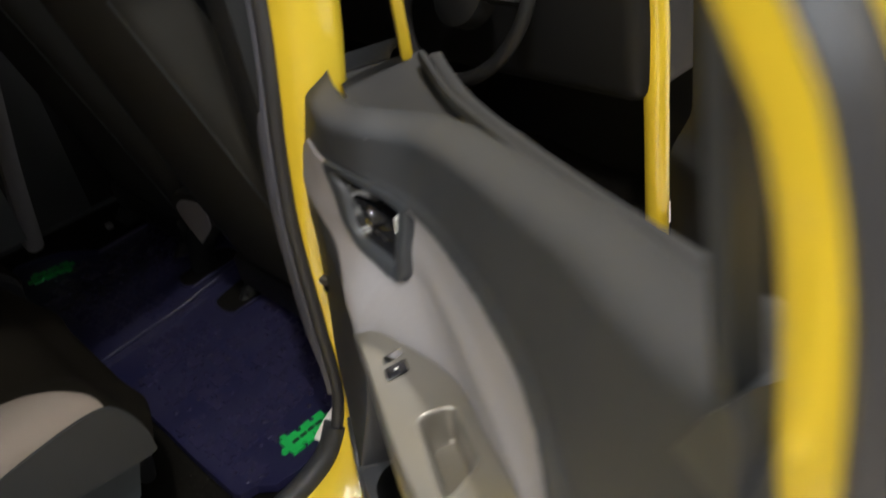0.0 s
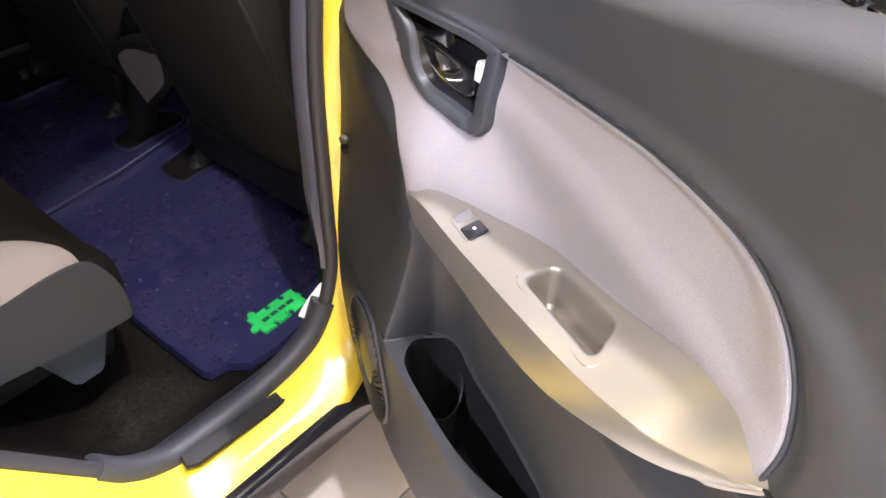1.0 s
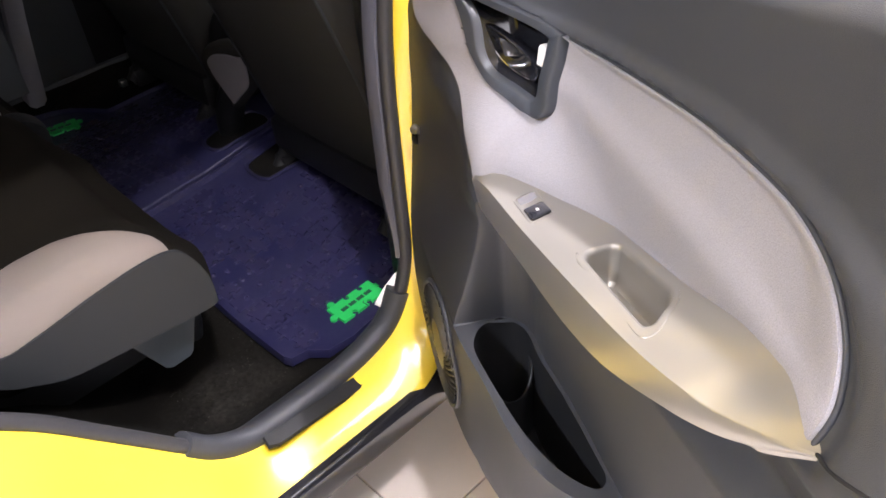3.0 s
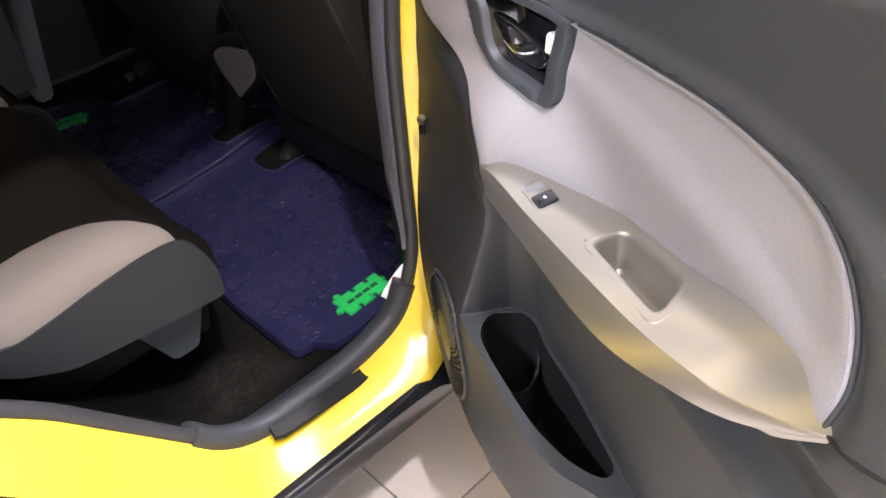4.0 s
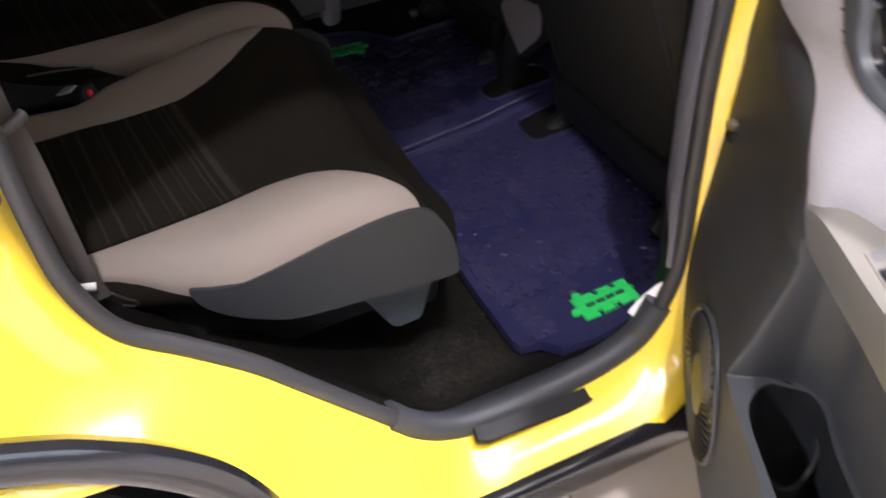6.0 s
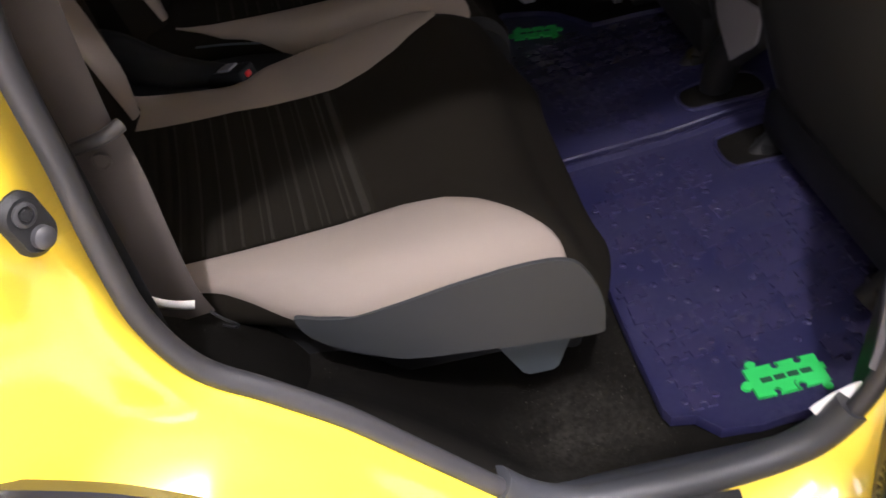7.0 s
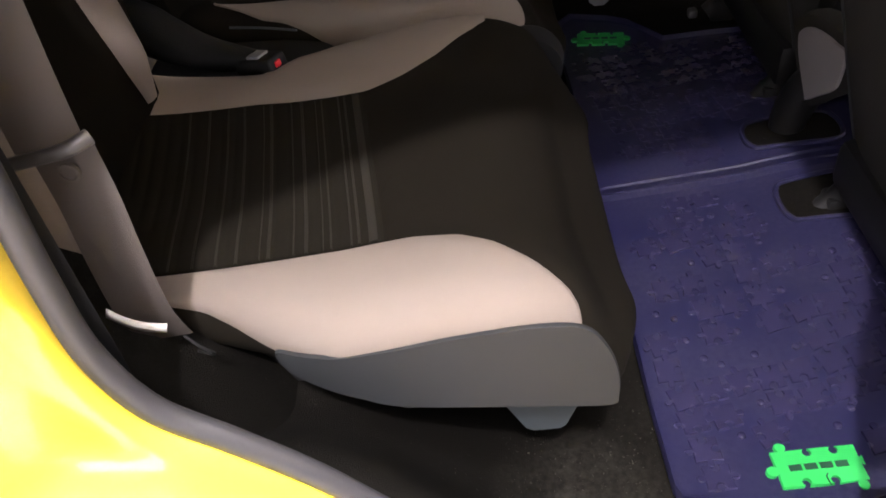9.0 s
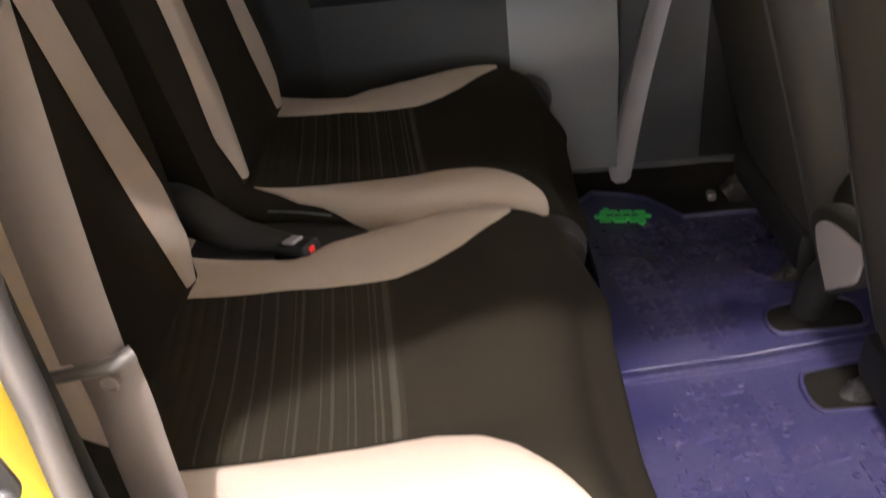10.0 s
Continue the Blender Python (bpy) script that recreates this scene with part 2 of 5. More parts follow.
def solid(ob, t, offset=-1.0):
    md = ob.modifiers.new("solid", "SOLIDIFY")
    md.thickness, md.offset = t, offset
    return ob


def loft(rings, cap=True, closed=True):
    bm = bmesh.new()
    vs = [[bm.verts.new(p) for p in r] for r in rings]
    n = len(vs[0])
    for a, b in zip(vs, vs[1:]):
        for k in range(n if closed else n - 1):
            bm.faces.new([a[k], a[(k + 1) % n], b[(k + 1) % n], b[k]])
    if cap and closed:
        bm.faces.new(vs[0])
        bm.faces.new(vs[-1])
    return bm


def tube(points, radius, n=80, sides=10, closed=False, squash=None, smooth_path=True):
    pts = spline(points, n, closed) if smooth_path else [Vector(p) for p in points]
    n = len(pts)
    rings = []
    up = None
    for i, p in enumerate(pts):
        a = pts[(i - 1) % n] if closed or i else pts[0]
        b = pts[(i + 1) % n] if closed or i < n - 1 else pts[-1]
        d = (b - a).normalized()
        if up is None:
            up = d.orthogonal().normalized()
        up = (up - d * up.dot(d)).normalized()
        side = d.cross(up)
        rr = radius(i / (n - 1)) if callable(radius) else radius
        rings.append([p + (up * math.cos(2 * math.pi * k / sides) + side * math.sin(2 * math.pi * k / sides)) * rr for k in range(sides)])
    if closed:
        rings.append(rings[0])
        return loft(rings, cap=False)
    return loft(rings)


def box(x0, y0, z0, x1, y1, z1, bevel=0.006, seg=2, turn=None):
    bm = bmesh.new()
    bmesh.ops.create_cube(bm, size=1)
    for v in bm.verts:
        v.co = Vector(((v.co.x + 0.5) * (x1 - x0) + x0, (v.co.y + 0.5) * (y1 - y0) + y0, (v.co.z + 0.5) * (z1 - z0) + z0))
    if bevel:
        bmesh.ops.bevel(bm, geom=bm.edges[:], offset=bevel, segments=seg, profile=0.5, affect="EDGES")
    if turn:
        bmesh.ops.transform(bm, matrix=turn, verts=bm.verts)
    return bm


def plate(outline, thick, place, bevel=0.0):
    """A flat piece: outline of 2-D points, thick along the third way, laid by place(a, b, h)."""
    bm = bmesh.new()
    n = len(outline)
    cx, cy = sum(p[0] for p in outline) / n, sum(p[1] for p in outline) / n
    hs = [(0.0, 1.0), (thick - bevel, 1.0), (thick, 1.0 - bevel / max(1e-4, max(math.hypot(p[0] - cx, p[1] - cy) for p in outline)))] if bevel else [(0.0, 1.0), (thick, 1.0)]
    rings = [[bm.verts.new(place(cx + (p[0] - cx) * k, cy + (p[1] - cy) * k, h)) for p in outline] for h, k in hs]
    for a, b in zip(rings, rings[1:]):
        for k in range(n):
            bm.faces.new([a[k], a[(k + 1) % n], b[(k + 1) % n], b[k]])
    for r in (rings[0], rings[-1]):
        f = bm.faces.new(r)
        f.normal_update()
        bmesh.ops.triangulate(bm, faces=[f])
    return bm


# ---------------------------------------------------------------- the hall
def hall():
    fl = tagged(link("floor", box(-7, -7, -0.06, 7, 7, -0.008, 0), GROUT, smooth=False), "pale beige polished floor tiles with thin grout lines", "floor", kind="structure")
    for name, b in (("wall_north", (-7, 7, -0.06, 7, 7.15, 3.4)), ("wall_south_low", (-7, -7.15, -0.06, 7, -7, 0.8)), ("wall_south_high", (-7, -7.15, 2.6, 7, -7, 3.4)), ("wall_south_side", (6.3, -7.15, 0.8, 7, -7, 2.6)), ("wall_south_end", (-7, -7.15, 0.8, -1.1, -7, 2.6)),
                    ("wall_east", (7, -7.15, -0.06, 7.15, 7.15, 3.4)), ("wall_west", (-7.15, -7.15, -0.06, -7, 7.15, 3.4))):
        tagged(link(name, box(*b, 0), WALLPAINT, smooth=False), "plain off-white painted hall wall", "wall", kind="structure")
    tagged(link("ceiling", box(-7.15, -7.15, 3.3, 7.15, 7.15, 3.42, 0), WALLPAINT, smooth=False), "plain off-white hall ceiling", "ceiling", kind="structure")
    # unseen window opening, added to house the fill light
    wn = tagged(new("window_1"), "added wide shop window with slim grey posts, out of view", "window", kind="structure")
    for x in (-1.07, 1.4, 3.85, 6.27):
        part("window_post", box(x - 0.03, -7.12, 0.8, x + 0.03, -7.06, 2.6, 0.004), STEEL, wn)
    # assumed fixtures for the three unseen spots
    for x, y, z in ((-0.33, -1.27, 3.22), (-2.6, 0.3, 3.22), (1.2, -0.15, 3.22)):
        t = thing("ceiling_spot", (x, y, 3.3), "assumed small round white ceiling spot lamp, out of view", "lamp", "ceiling spots of the hall")
        bm = loft([[Vector((x + r * math.cos(a), y + r * math.sin(a), h)) for a in span(0, 2 * math.pi, 25)[:-1]] for r, h in ((0.12, 3.3), (0.12, 3.27), (0.10, 3.262), (0.095, 3.285))], cap=False)
        part("rim", bm, WHITE, t)
        part("lens", loft([[Vector((x + 0.09 * math.cos(a), y + 0.09 * math.sin(a), h)) for a in span(0, 2 * math.pi, 25)[:-1]] for h in (3.284, 3.292)]), GLOW, t)
        settle(t)
    # glowing fixtures added to go with the panel fill lights
    for x, y, w, d in ((-1.8, -3.2, 2.4, 0.6), (0.3, -0.62, 2.4, 0.3), (-0.5, -1.5, 1.6, 0.3), (0.3, 4.4, 1.2, 0.6), (5.6, 0.8, 1.2, 2.4)):
        t = thing("ceiling_panel", (x, y, 3.3), "added flat white rectangular ceiling light panel, out of view", "lamp", "ceiling panels of the hall")
        part("frame", box(x - w / 2 - 0.02, y - d / 2 - 0.02, 3.262, x + w / 2 + 0.02, y + d / 2 + 0.02, 3.3, 0.004), WHITE, t)
        part("diffuser", box(x - w / 2, y - d / 2, 3.256, x + w / 2, y + d / 2, 3.264, 0.002), GLOW, t)
        settle(t)
    return fl


FLOOR = hall()

# ---------------------------------------------------------------- the car's shell
SILL_Y = 0.09
MID = 0.79          # the car's middle plane, across
OPENING = [(0.155, 0.90), (0.141, 0.78), (0.136, 0.63), (0.129, 0.48), (0.09, 0.392), (0.034, 0.357), (-0.06, 0.342), (-0.167, 0.34),
           (-0.216, 0.352), (-0.256, 0.38), (-0.29, 0.424), (-0.369, 0.53), (-0.416, 0.592), (-0.47, 0.648), (-0.52, 0.698), (-0.542, 0.765),
           (-0.543, 0.838), (-0.538, 0.92), (-0.532, 1.02), (-0.50, 1.12), (-0.42, 1.23), (-0.28, 1.34), (-0.08, 1.41), (0.10, 1.42), (0.205, 1.37), (0.192, 1.12)]
N_OPEN = 220
OPEN_PATH = [Vector((p[0], SILL_Y, p[1])) for p in (Vector((a, b, 0)) for a, b in OPENING)]
OPEN_PTS = spline(OPEN_PATH, N_OPEN, True)


def outward(i):
    a, b = OPEN_PTS[(i - 2) % N_OPEN], OPEN_PTS[(i + 2) % N_OPEN]
    d = (b - a).normalized()
    return Vector((d.z, 0, -d.x))      # away from the opening's middle


if outward(0).x < 0:
    SIGN = -1
else:
    SIGN = 1


def jamb(i):
    """How far the yellow skin runs out from the seal here, how soon it turns, and how deep it comes towards the street."""
    p, o = OPEN_PTS[i], outward(i) * SIGN
    if p.z > 1.05:
        return 0.10 + 0.25 * ease(0.0, -0.4, p.x) - 0.03 * ease(0.05, 0.13, p.x), 0.02, 0.09 - 0.03 * ease(0.05, 0.13, p.x)
    if p.x > 0.05:
        k = ease(0.06, 0.13, p.x)
        return 0.034 + 0.038 * k, 0.012, 0.098 - 0.058 * k
    if p.z < 0.36:
        return 0.036, 0.011, 0.098
    if p.z < 0.72:
        e = line([(-0.50, 0.056), (-0.42, 0.062), (-0.37, 0.076), (-0.31, 0.12), (-0.27, 0.085), (-0.23, 0.04), (-0.2, 0.036)], p.x)
        return e, line([(-0.45, 0.024), (-0.2, 0.013)], p.x), 0.1
    return 0.062 + 0.55 * ease(0.70, 0.86, p.z), 0.03, 0.105


def car_body():
    car = thing("car", (0.0, 0.3, 0.0), "bright yellow small hatchback with two side doors open", "car")
    steps = [0, 0.02, 0.05, 0.09, 0.14, 0.2, 0.28, 0.38, 0.5, 0.65, 0.82, 1.0]

    def skin(i, q):
        e, tau, deep = jamb(i)
        # even out neighbours so that the skin has no steps
        es = [jamb((i + k) % N_OPEN) for k in range(-8, 9)]
        e, tau, deep = (sum(v[c] for v in es) / len(es) for c in range(3))
        a = e * q
        w = 0.35 + 0.65 * ease(0.72, 0.95, OPEN_PTS[i].z)
        k = ease(-0.25, -0.34, OPEN_PTS[i].x) * ease(0.95, 0.78, OPEN_PTS[i].z)
        b = deep * (w * (1 - k) * (1 - math.exp(-a / tau)) + (1 - w * (1 - k)) * (0.16 * k * (1 - math.exp(-a / 0.006)) + (1 - 0.16 * k) * min(1.0, a / min(e, 0.12)) ** (1 + 1.1 * k)))
        # the wing swells outwards below, towards the wheel arch
        b += 0.022 * ease(0.03, 0.11, a) * ease(-0.30, -0.42, OPEN_PTS[i].x) * ease(0.95, 0.75, OPEN_PTS[i].z)
        o = outward(i) * SIGN
        return OPEN_PTS[i] + o * (a + 0.006) + Vector((0, -1, 0)) * (b + 0.004)

    side = part("side_panel", grid(skin, list(range(N_OPEN)), steps, close_u=True), YELLOW, car, "bright yellow painted sill, pillar and rear wing")
    solid(side, 0.004, 0.0)

    # rubber seal round the opening, and the flat scuff strip at its front lower corner
    lo = [OPEN_PTS[i] + Vector((0, 0.004, 0)) for i in range(N_OPEN)]
    part("weatherstrip", tube(lo, 0.0112, sides=12, closed=True, smooth_path=False), RUBBER, car, "dark grey ribbed rubber door seal")
    lip = [p + outward(i) * SIGN * 0.012 + Vector((0, -0.006, 0)) for i, p in enumerate(OPEN_PTS)]
    part("seal_lip", tube(lip, 0.005, sides=8, closed=True, smooth_path=False), BLACK, car)
    scuff = [i for i in range(N_OPEN) if OPEN_PTS[i].z < 0.425 and -0.292 < OPEN_PTS[i].x < 0.125]
    scuff.sort(key=lambda i: OPEN_PTS[i].x)
    rings = []
    for i in scuff:
        o = outward(i) * SIGN
        p = OPEN_PTS[i] + Vector((0, 0.006, 0))
        rings.append([p + o * (0.019 * math.cos(a)) + Vector((0, 0.019 * math.sin(a) * (1.3 if math.sin(a) > 0 else 0.9), 0)) for a in span(0, 2 * math.pi, 15)[:-1]])
    part("scuff_strip", loft(rings), TRIM, car, "dark grey plastic scuff strip over the seal")
    # black guard on the sill
    guard = [(-0.186, 0.078), (-0.189, 0.060), (-0.174, 0.055), (-0.02, 0.056), (-0.004, 0.061), (0.004, 0.078)]
    part("sill_guard", plate(guard, 0.007, lambda a, b, h: Vector((a, b, 0.327 + 0.16 * (b - 0.046) + 0.02 * ease(-0.1, -0.22, a) + h)), 0.003), BLACK, car, "black rubber sill guard")
    # black skirt under the sill
    sk = [(0.002, 0.321), (-0.014, 0.317), (-0.019, 0.302), (-0.019, 0.275), (-0.010, 0.262), (0.03, 0.25), (0.12, 0.245)]
    sk = spline([Vector((0, a, b)) for a, b in sk], 24)
    part("side_skirt", grid(lambda x, v: Vector((x, v.y, v.z)), span(-0.41, 1.30, 12), sk), GLOSSBLACK, car, "glossy black side skirt")
    # arch moulding over the rear wheel
    arch = [(-1.30, -0.01, 0.50), (-1.2, -0.014, 0.64), (-1.05, -0.018, 0.73), (-0.9, -0.02, 0.765), (-0.75, -0.02, 0.762), (-0.66, -0.018, 0.738), (-0.588, -0.014, 0.702), (-0.549, -0.014, 0.676),
            (-0.51, -0.013, 0.64), (-0.471, -0.012, 0.587), (-0.445, -0.012, 0.522), (-0.430, -0.012, 0.452), (-0.422, -0.012, 0.38), (-0.416, -0.008, 0.29)]
    ap = spline([Vector(p) for p in arch], 90)

    def arch_ring(i):
        d = (ap[min(i + 1, 89)] - ap[max(i - 1, 0)]).normalized()
        inn = Vector((d.z, 0, -d.x))
        sec = [(0.004, 0.012), (-0.006, -0.004), (-0.004, -0.014), (0.006, -0.020), (0.020, -0.022), (0.032, -0.018), (0.036, -0.008), (0.034, 0.06)]
        return [ap[i] + inn * a * (1 if inn.dot(Vector((-0.85, 0, 0.28)) - Vector((ap[i].x, 0, ap[i].z))) > 0 else -1) + Vector((0, b, 0)) for a, b in sec]

    part("arch_moulding", loft([arch_ring(i) for i in range(90)], cap=False, closed=False), GLOSSBLACK, car, "glossy black wheel arch moulding")
    # rear wheel, deep in its arch
    wheel_c = Vector((-0.86, 0.12, 0.285))
    prof = [(0.17, -0.02), (0.2, -0.05), (0.24, -0.06), (0.27, -0.05), (0.285, -0.02), (0.285, 0.08), (0.26, 0.1), (0.17, 0.09)]
    wheel = part("wheel", loft([[wheel_c + Vector((r * math.cos(a), h, r * math.sin(a))) for r, h in prof] for a in span(0, 2 * math.pi, 49)], cap=False, closed=False), TYRE, car, "black tyre in the wheel arch")
    rim = [(0.02, -0.03), (0.1, -0.025), (0.15, -0.02), (0.168, -0.03), (0.172, 0.0)]
    part("rim", loft([[wheel_c + Vector((r * math.cos(a), h, r * math.sin(a))) for r, h in rim] for a in span(0, 2 * math.pi, 49)], cap=False, closed=False), STEEL, wheel, "grey metal wheel rim")
    part("wheel_well", grid(lambda a, y: Vector((-0.86 + 0.40 * math.cos(a), y, 0.285 + 0.44 * math.sin(a))), span(-0.1, math.pi + 0.1, 24), span(0.0, 0.3, 3)), BLACK, car)

    # pillar trim inside the seal, grey plastic; the rest of the inner sill is black carpeted board
    fr = [i for i in range(N_OPEN) if OPEN_PTS[i].x > 0.1 and 0.475 < OPEN_PTS[i].z < 1.3]
    fr.sort(key=lambda i: OPEN_PTS[i].z)
    sec = [(0.002, 0.010), (-0.012, 0.018), (-0.016, 0.034), (-0.012, 0.055), (0.012, 0.075), (0.06, 0.085)]
    part("pillar_trim", loft([[OPEN_PTS[i] + outward(i) * SIGN * a + Vector((0, b * (0.25 + 0.4 * ease(0.47, 0.62, OPEN_PTS[i].z)), 0)) for a, b in sec] for i in fr], cap=False, closed=False), SEALTRIM, car, "grey plastic centre pillar trim")
    part("pillar_core", box(0.15, 0.105, 0.3, 0.27, 0.165, 1.45, 0.01), BLACK, car)
    # striker on the rear edge of the opening
    st = Matrix.Translation((-0.5555, 0.051, 0.905)) @ Matrix.Rotation(radians(56), 4, "Z") @ Matrix.Rotation(radians(88), 4, "X") @ Matrix.Rotation(radians(6), 4, "Z")

    def oval(rx, ry, n=28):
        out = []
        for k in range(n):
            a = 2 * math.pi * k / n
            out.append((rx * math.cos(a), ry * math.sin(a) + (0.0095 if math.sin(a) > 0 else -0.0095)))
        return out

    striker = part("striker_cover", plate(oval(0.0155, 0.0145), 0.008, lambda a, b, h: st @ Vector((a, b, h)), 0.004), BLACK, car, "black oval striker cover")
    part("striker_bolt", loft([[st @ Vector((r * math.cos(a), 0.0095 + r * math.sin(a), h)) for a in span(0, 2 * math.pi, 21)[:-1]] for r, h in ((0.0085, 0.006), (0.0085, 0.0095), (0.006, 0.0105), (0.006, 0.0085))]), RUBBER, striker, "dark round bolt head")
    part("hex_socket", loft([[st @ Vector((r * math.cos(a), 0.0095 + r * math.sin(a), h)) for a in span(0, 2 * math.pi, 7)[:-1]] for r, h in ((0.0045, 0.0085), (0.004, 0.0112))]), BLACK, striker)
    part("rubber_stop", loft([[st @ Vector((r * math.cos(a), -0.0105 + r * math.sin(a), h)) for a in span(0, 2 * math.pi, 21)[:-1]] for r, h in ((0.0085, 0.006), (0.008, 0.012), (0.0055, 0.0145), (0.002, 0.015))]), RUBBER, striker)
    # hinge / check strap bolt on the pillar
    hb = Vector((0.141, 0.052, 0.724))
    part("hinge_bolt", loft([[hb + Vector((r * math.cos(a), -h, r * math.sin(a))) for a in span(0, 2 * math.pi, 13)[:-1]] for r, h in ((0.007, 0), (0.007, 0.005), (0.005, 0.008), (0.005, 0.012))]), STEEL, car, "bright steel hinge bolt")
    part("check_strap", box(0.140, 0.048, 0.698, 0.19, 0.06, 0.712, 0.004), BLACK, car)

    # floor carpet, rising under the rear seat and at the sill, with a low crown in the middle
    def carpet(x, y):
        z = 0.297 + 0.04 * ease(0.3, 0.62, y) * ease(1.28, 0.96, y)
        z += 0.20 * ease(-0.21, -0.46, x)
        z += 0.035 * ease(0.19, 0.115, y) + 0.035 * ease(1.39, 1.465, y)
        z += 0.05 * ease(-0.14, -0.32, x) * ease(0.24, 0.14, y)
        z += 0.004 * noise.noise((x * 14, y * 14, 2.0))
        return Vector((x, y, z))

    part("floor_carpet", grid(carpet, span(-0.75, 1.25, 90), span(0.098, 1.482, 70)), CARPET, car, "black carpet with grey dust")
    # dust-grey smooth patch of sill board
    part("sill_board", grid(lambda x, v: Vector((x, 0.102 + 0.055 * v, 0.353 - 0.052 * v * v + 0.05 * ease(-0.18, -0.34, x))), span(-0.34, 0.13, 26), span(0, 1, 8)), TRIM_SMOOTH, car, "dark smooth plastic inner sill board")
    # inner rear quarter: dark board between seal, seat and belt
    part("quarter_trim", grid(lambda z, x: Vector((x, 0.115 + 0.03 * ease(-0.5, -0.8, x), z)), span(0.42, 1.35, 8), span(-1.0, -0.535, 8)), BLACK, car, "black plastic quarter trim")
    part("quarter_back", grid(lambda z, k: Vector((-0.60 - 0.14 * k, 0.112 + 0.17 * k, z)), span(0.42, 1.40, 6), span(0, 1, 5)), BLACK, car)
    part("boot_wall", box(-0.99, 0.12, 0.35, -0.88, 1.46, 1.1, 0.01), BLACK, car)
    part("wheel_house", grid(lambda a, y: Vector((-0.86 + 0.43 * math.cos(a), y, 0.30 + 0.47 * math.sin(a))), span(0.0, math.pi, 20), span(0.12, 0.28, 3)), CARPET, car)
    # roof, tail, dash wall and far side close the cabin
    part("roof", grid(lambda x, y: Vector((x, y, 1.50 + 0.05 * math.cos((y - MID) * 2.0) - 0.10 * ease(0.6, 1.1, x) - 0.06 * ease(-0.9, -1.35, x))), span(-1.35, 0.95, 16), span(0.05, 1.53, 12)), YELLOW, car, "yellow roof")
    part("headlining", grid(lambda x, y: Vector((x, y, 1.47 + 0.05 * math.cos((y - MID) * 2.0) - 0.10 * ease(0.6, 1.1, x) - 0.06 * ease(-0.9, -1.35, x))), span(-1.33, 0.93, 12), span(0.1, 1.48, 8)), HEADLINE, car, "pale grey roof lining")
    part("tailgate", box(-1.45, 0.05, 0.3, -1.33, 1.53, 1.08, 0.02), YELLOW, car, "yellow tailgate")
    part("dash_wall", box(1.22, 0.06, 0.25, 1.30, 1.52, 0.95, 0.02), BLACK, car)
    part("dashboard", box(0.98, 0.08, 0.62, 1.25, 1.5, 0.93, 0.05, 4), BLACK, car, "black dashboard")
    part("front_pillar", tube([(1.03, 0.085, 0.28), (1.035, 0.085, 0.6), (1.04, 0.09, 0.86), (0.98, 0.1, 1.1), (0.8, 0.13, 1.44)], 0.028, n=30), YELLOW, car, "yellow front door pillar")
    part("far_lining", box(-1.33, 1.478, 0.3, 1.24, 1.496, 1.03, 0.004), BLACK, car)
    part("far_pillar", box(0.04, 1.474, 0.3, 0.24, 1.53, 1.46, 0.015), FARPILLAR, car, "dark grey far centre pillar")
    part("far_side", box(-1.35, 1.50, 0.25, 1.25, 1.545, 1.0, 0.01), YELLOW, car)
    # unseen opaque panes, added to keep hall light off the far mat
    for x0, x1 in ((-1.28, 0.03), (0.25, 0.95)):
        part("far_window", box(x0, 1.484, 1.0, x1, 1.490, 1.47, 0.002, 1), OPAQUE_GLASS, car, "opaque dark far side window, added to block light")
    part("far_sill", box(-0.4, 1.466, 0.28, 1.2, 1.5, 0.345, 0.012), FARPILLAR, car)
    fp = [(0.040, 1.440, 0.30), (0.052, 1.452, 0.36), (0.085, 1.462, 0.55), (0.146, 1.462, 0.85), (0.175, 1.455, 1.1), (0.18, 1.44, 1.4)]
    fpp = spline([Vector(p) for p in fp], 24)
    part("far_pillar_trim", loft([[p + Vector((dx, dy, 0)) for dx, dy in ((-0.026, 0.02), (-0.022, -0.006), (-0.01, -0.014), (0.012, -0.014), (0.024, -0.006), (0.028, 0.02))] for p in fpp], cap=False, closed=False), FARTRIM, car, "pale grey far pillar trim")
    # far door's trim as it shows across the cabin; its shadowed rear part is coloured black
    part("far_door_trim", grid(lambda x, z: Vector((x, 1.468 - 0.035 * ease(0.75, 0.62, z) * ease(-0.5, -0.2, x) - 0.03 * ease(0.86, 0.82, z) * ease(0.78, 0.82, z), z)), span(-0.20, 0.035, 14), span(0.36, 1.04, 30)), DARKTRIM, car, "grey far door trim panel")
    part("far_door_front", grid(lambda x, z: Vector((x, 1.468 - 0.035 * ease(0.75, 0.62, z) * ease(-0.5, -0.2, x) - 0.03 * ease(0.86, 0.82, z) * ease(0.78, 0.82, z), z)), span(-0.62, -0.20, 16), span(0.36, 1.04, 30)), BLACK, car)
    # steering wheel and its column, far ahead
    c = Vector((0.86, 0.44, 0.87))
    turn = Matrix.Translation(c) @ Matrix.Rotation(radians(-62), 4, "Y")
    part("steering_wheel", tube([turn @ Vector((0.18 * math.cos(a), 0.18 * math.sin(a), 0)) for a in span(0, 2 * math.pi, 25)[:-1]], 0.016, n=60, closed=True), BLACK, car, "black steering wheel with silver spokes")
    part("spoke", tube([turn @ Vector(p) for p in ((0, -0.17, 0), (0, -0.06, 0.012), (0, 0.06, 0.012), (0, 0.17, 0))], 0.013, n=14), CHROME, car)
    part("hub", loft([[turn @ Vector((r * math.cos(a), r * math.sin(a), h)) for a in span(0, 2 * math.pi, 21)[:-1]] for r, h in ((0.07, -0.03), (0.07, 0.02), (0.05, 0.035))]), BLACK, car)
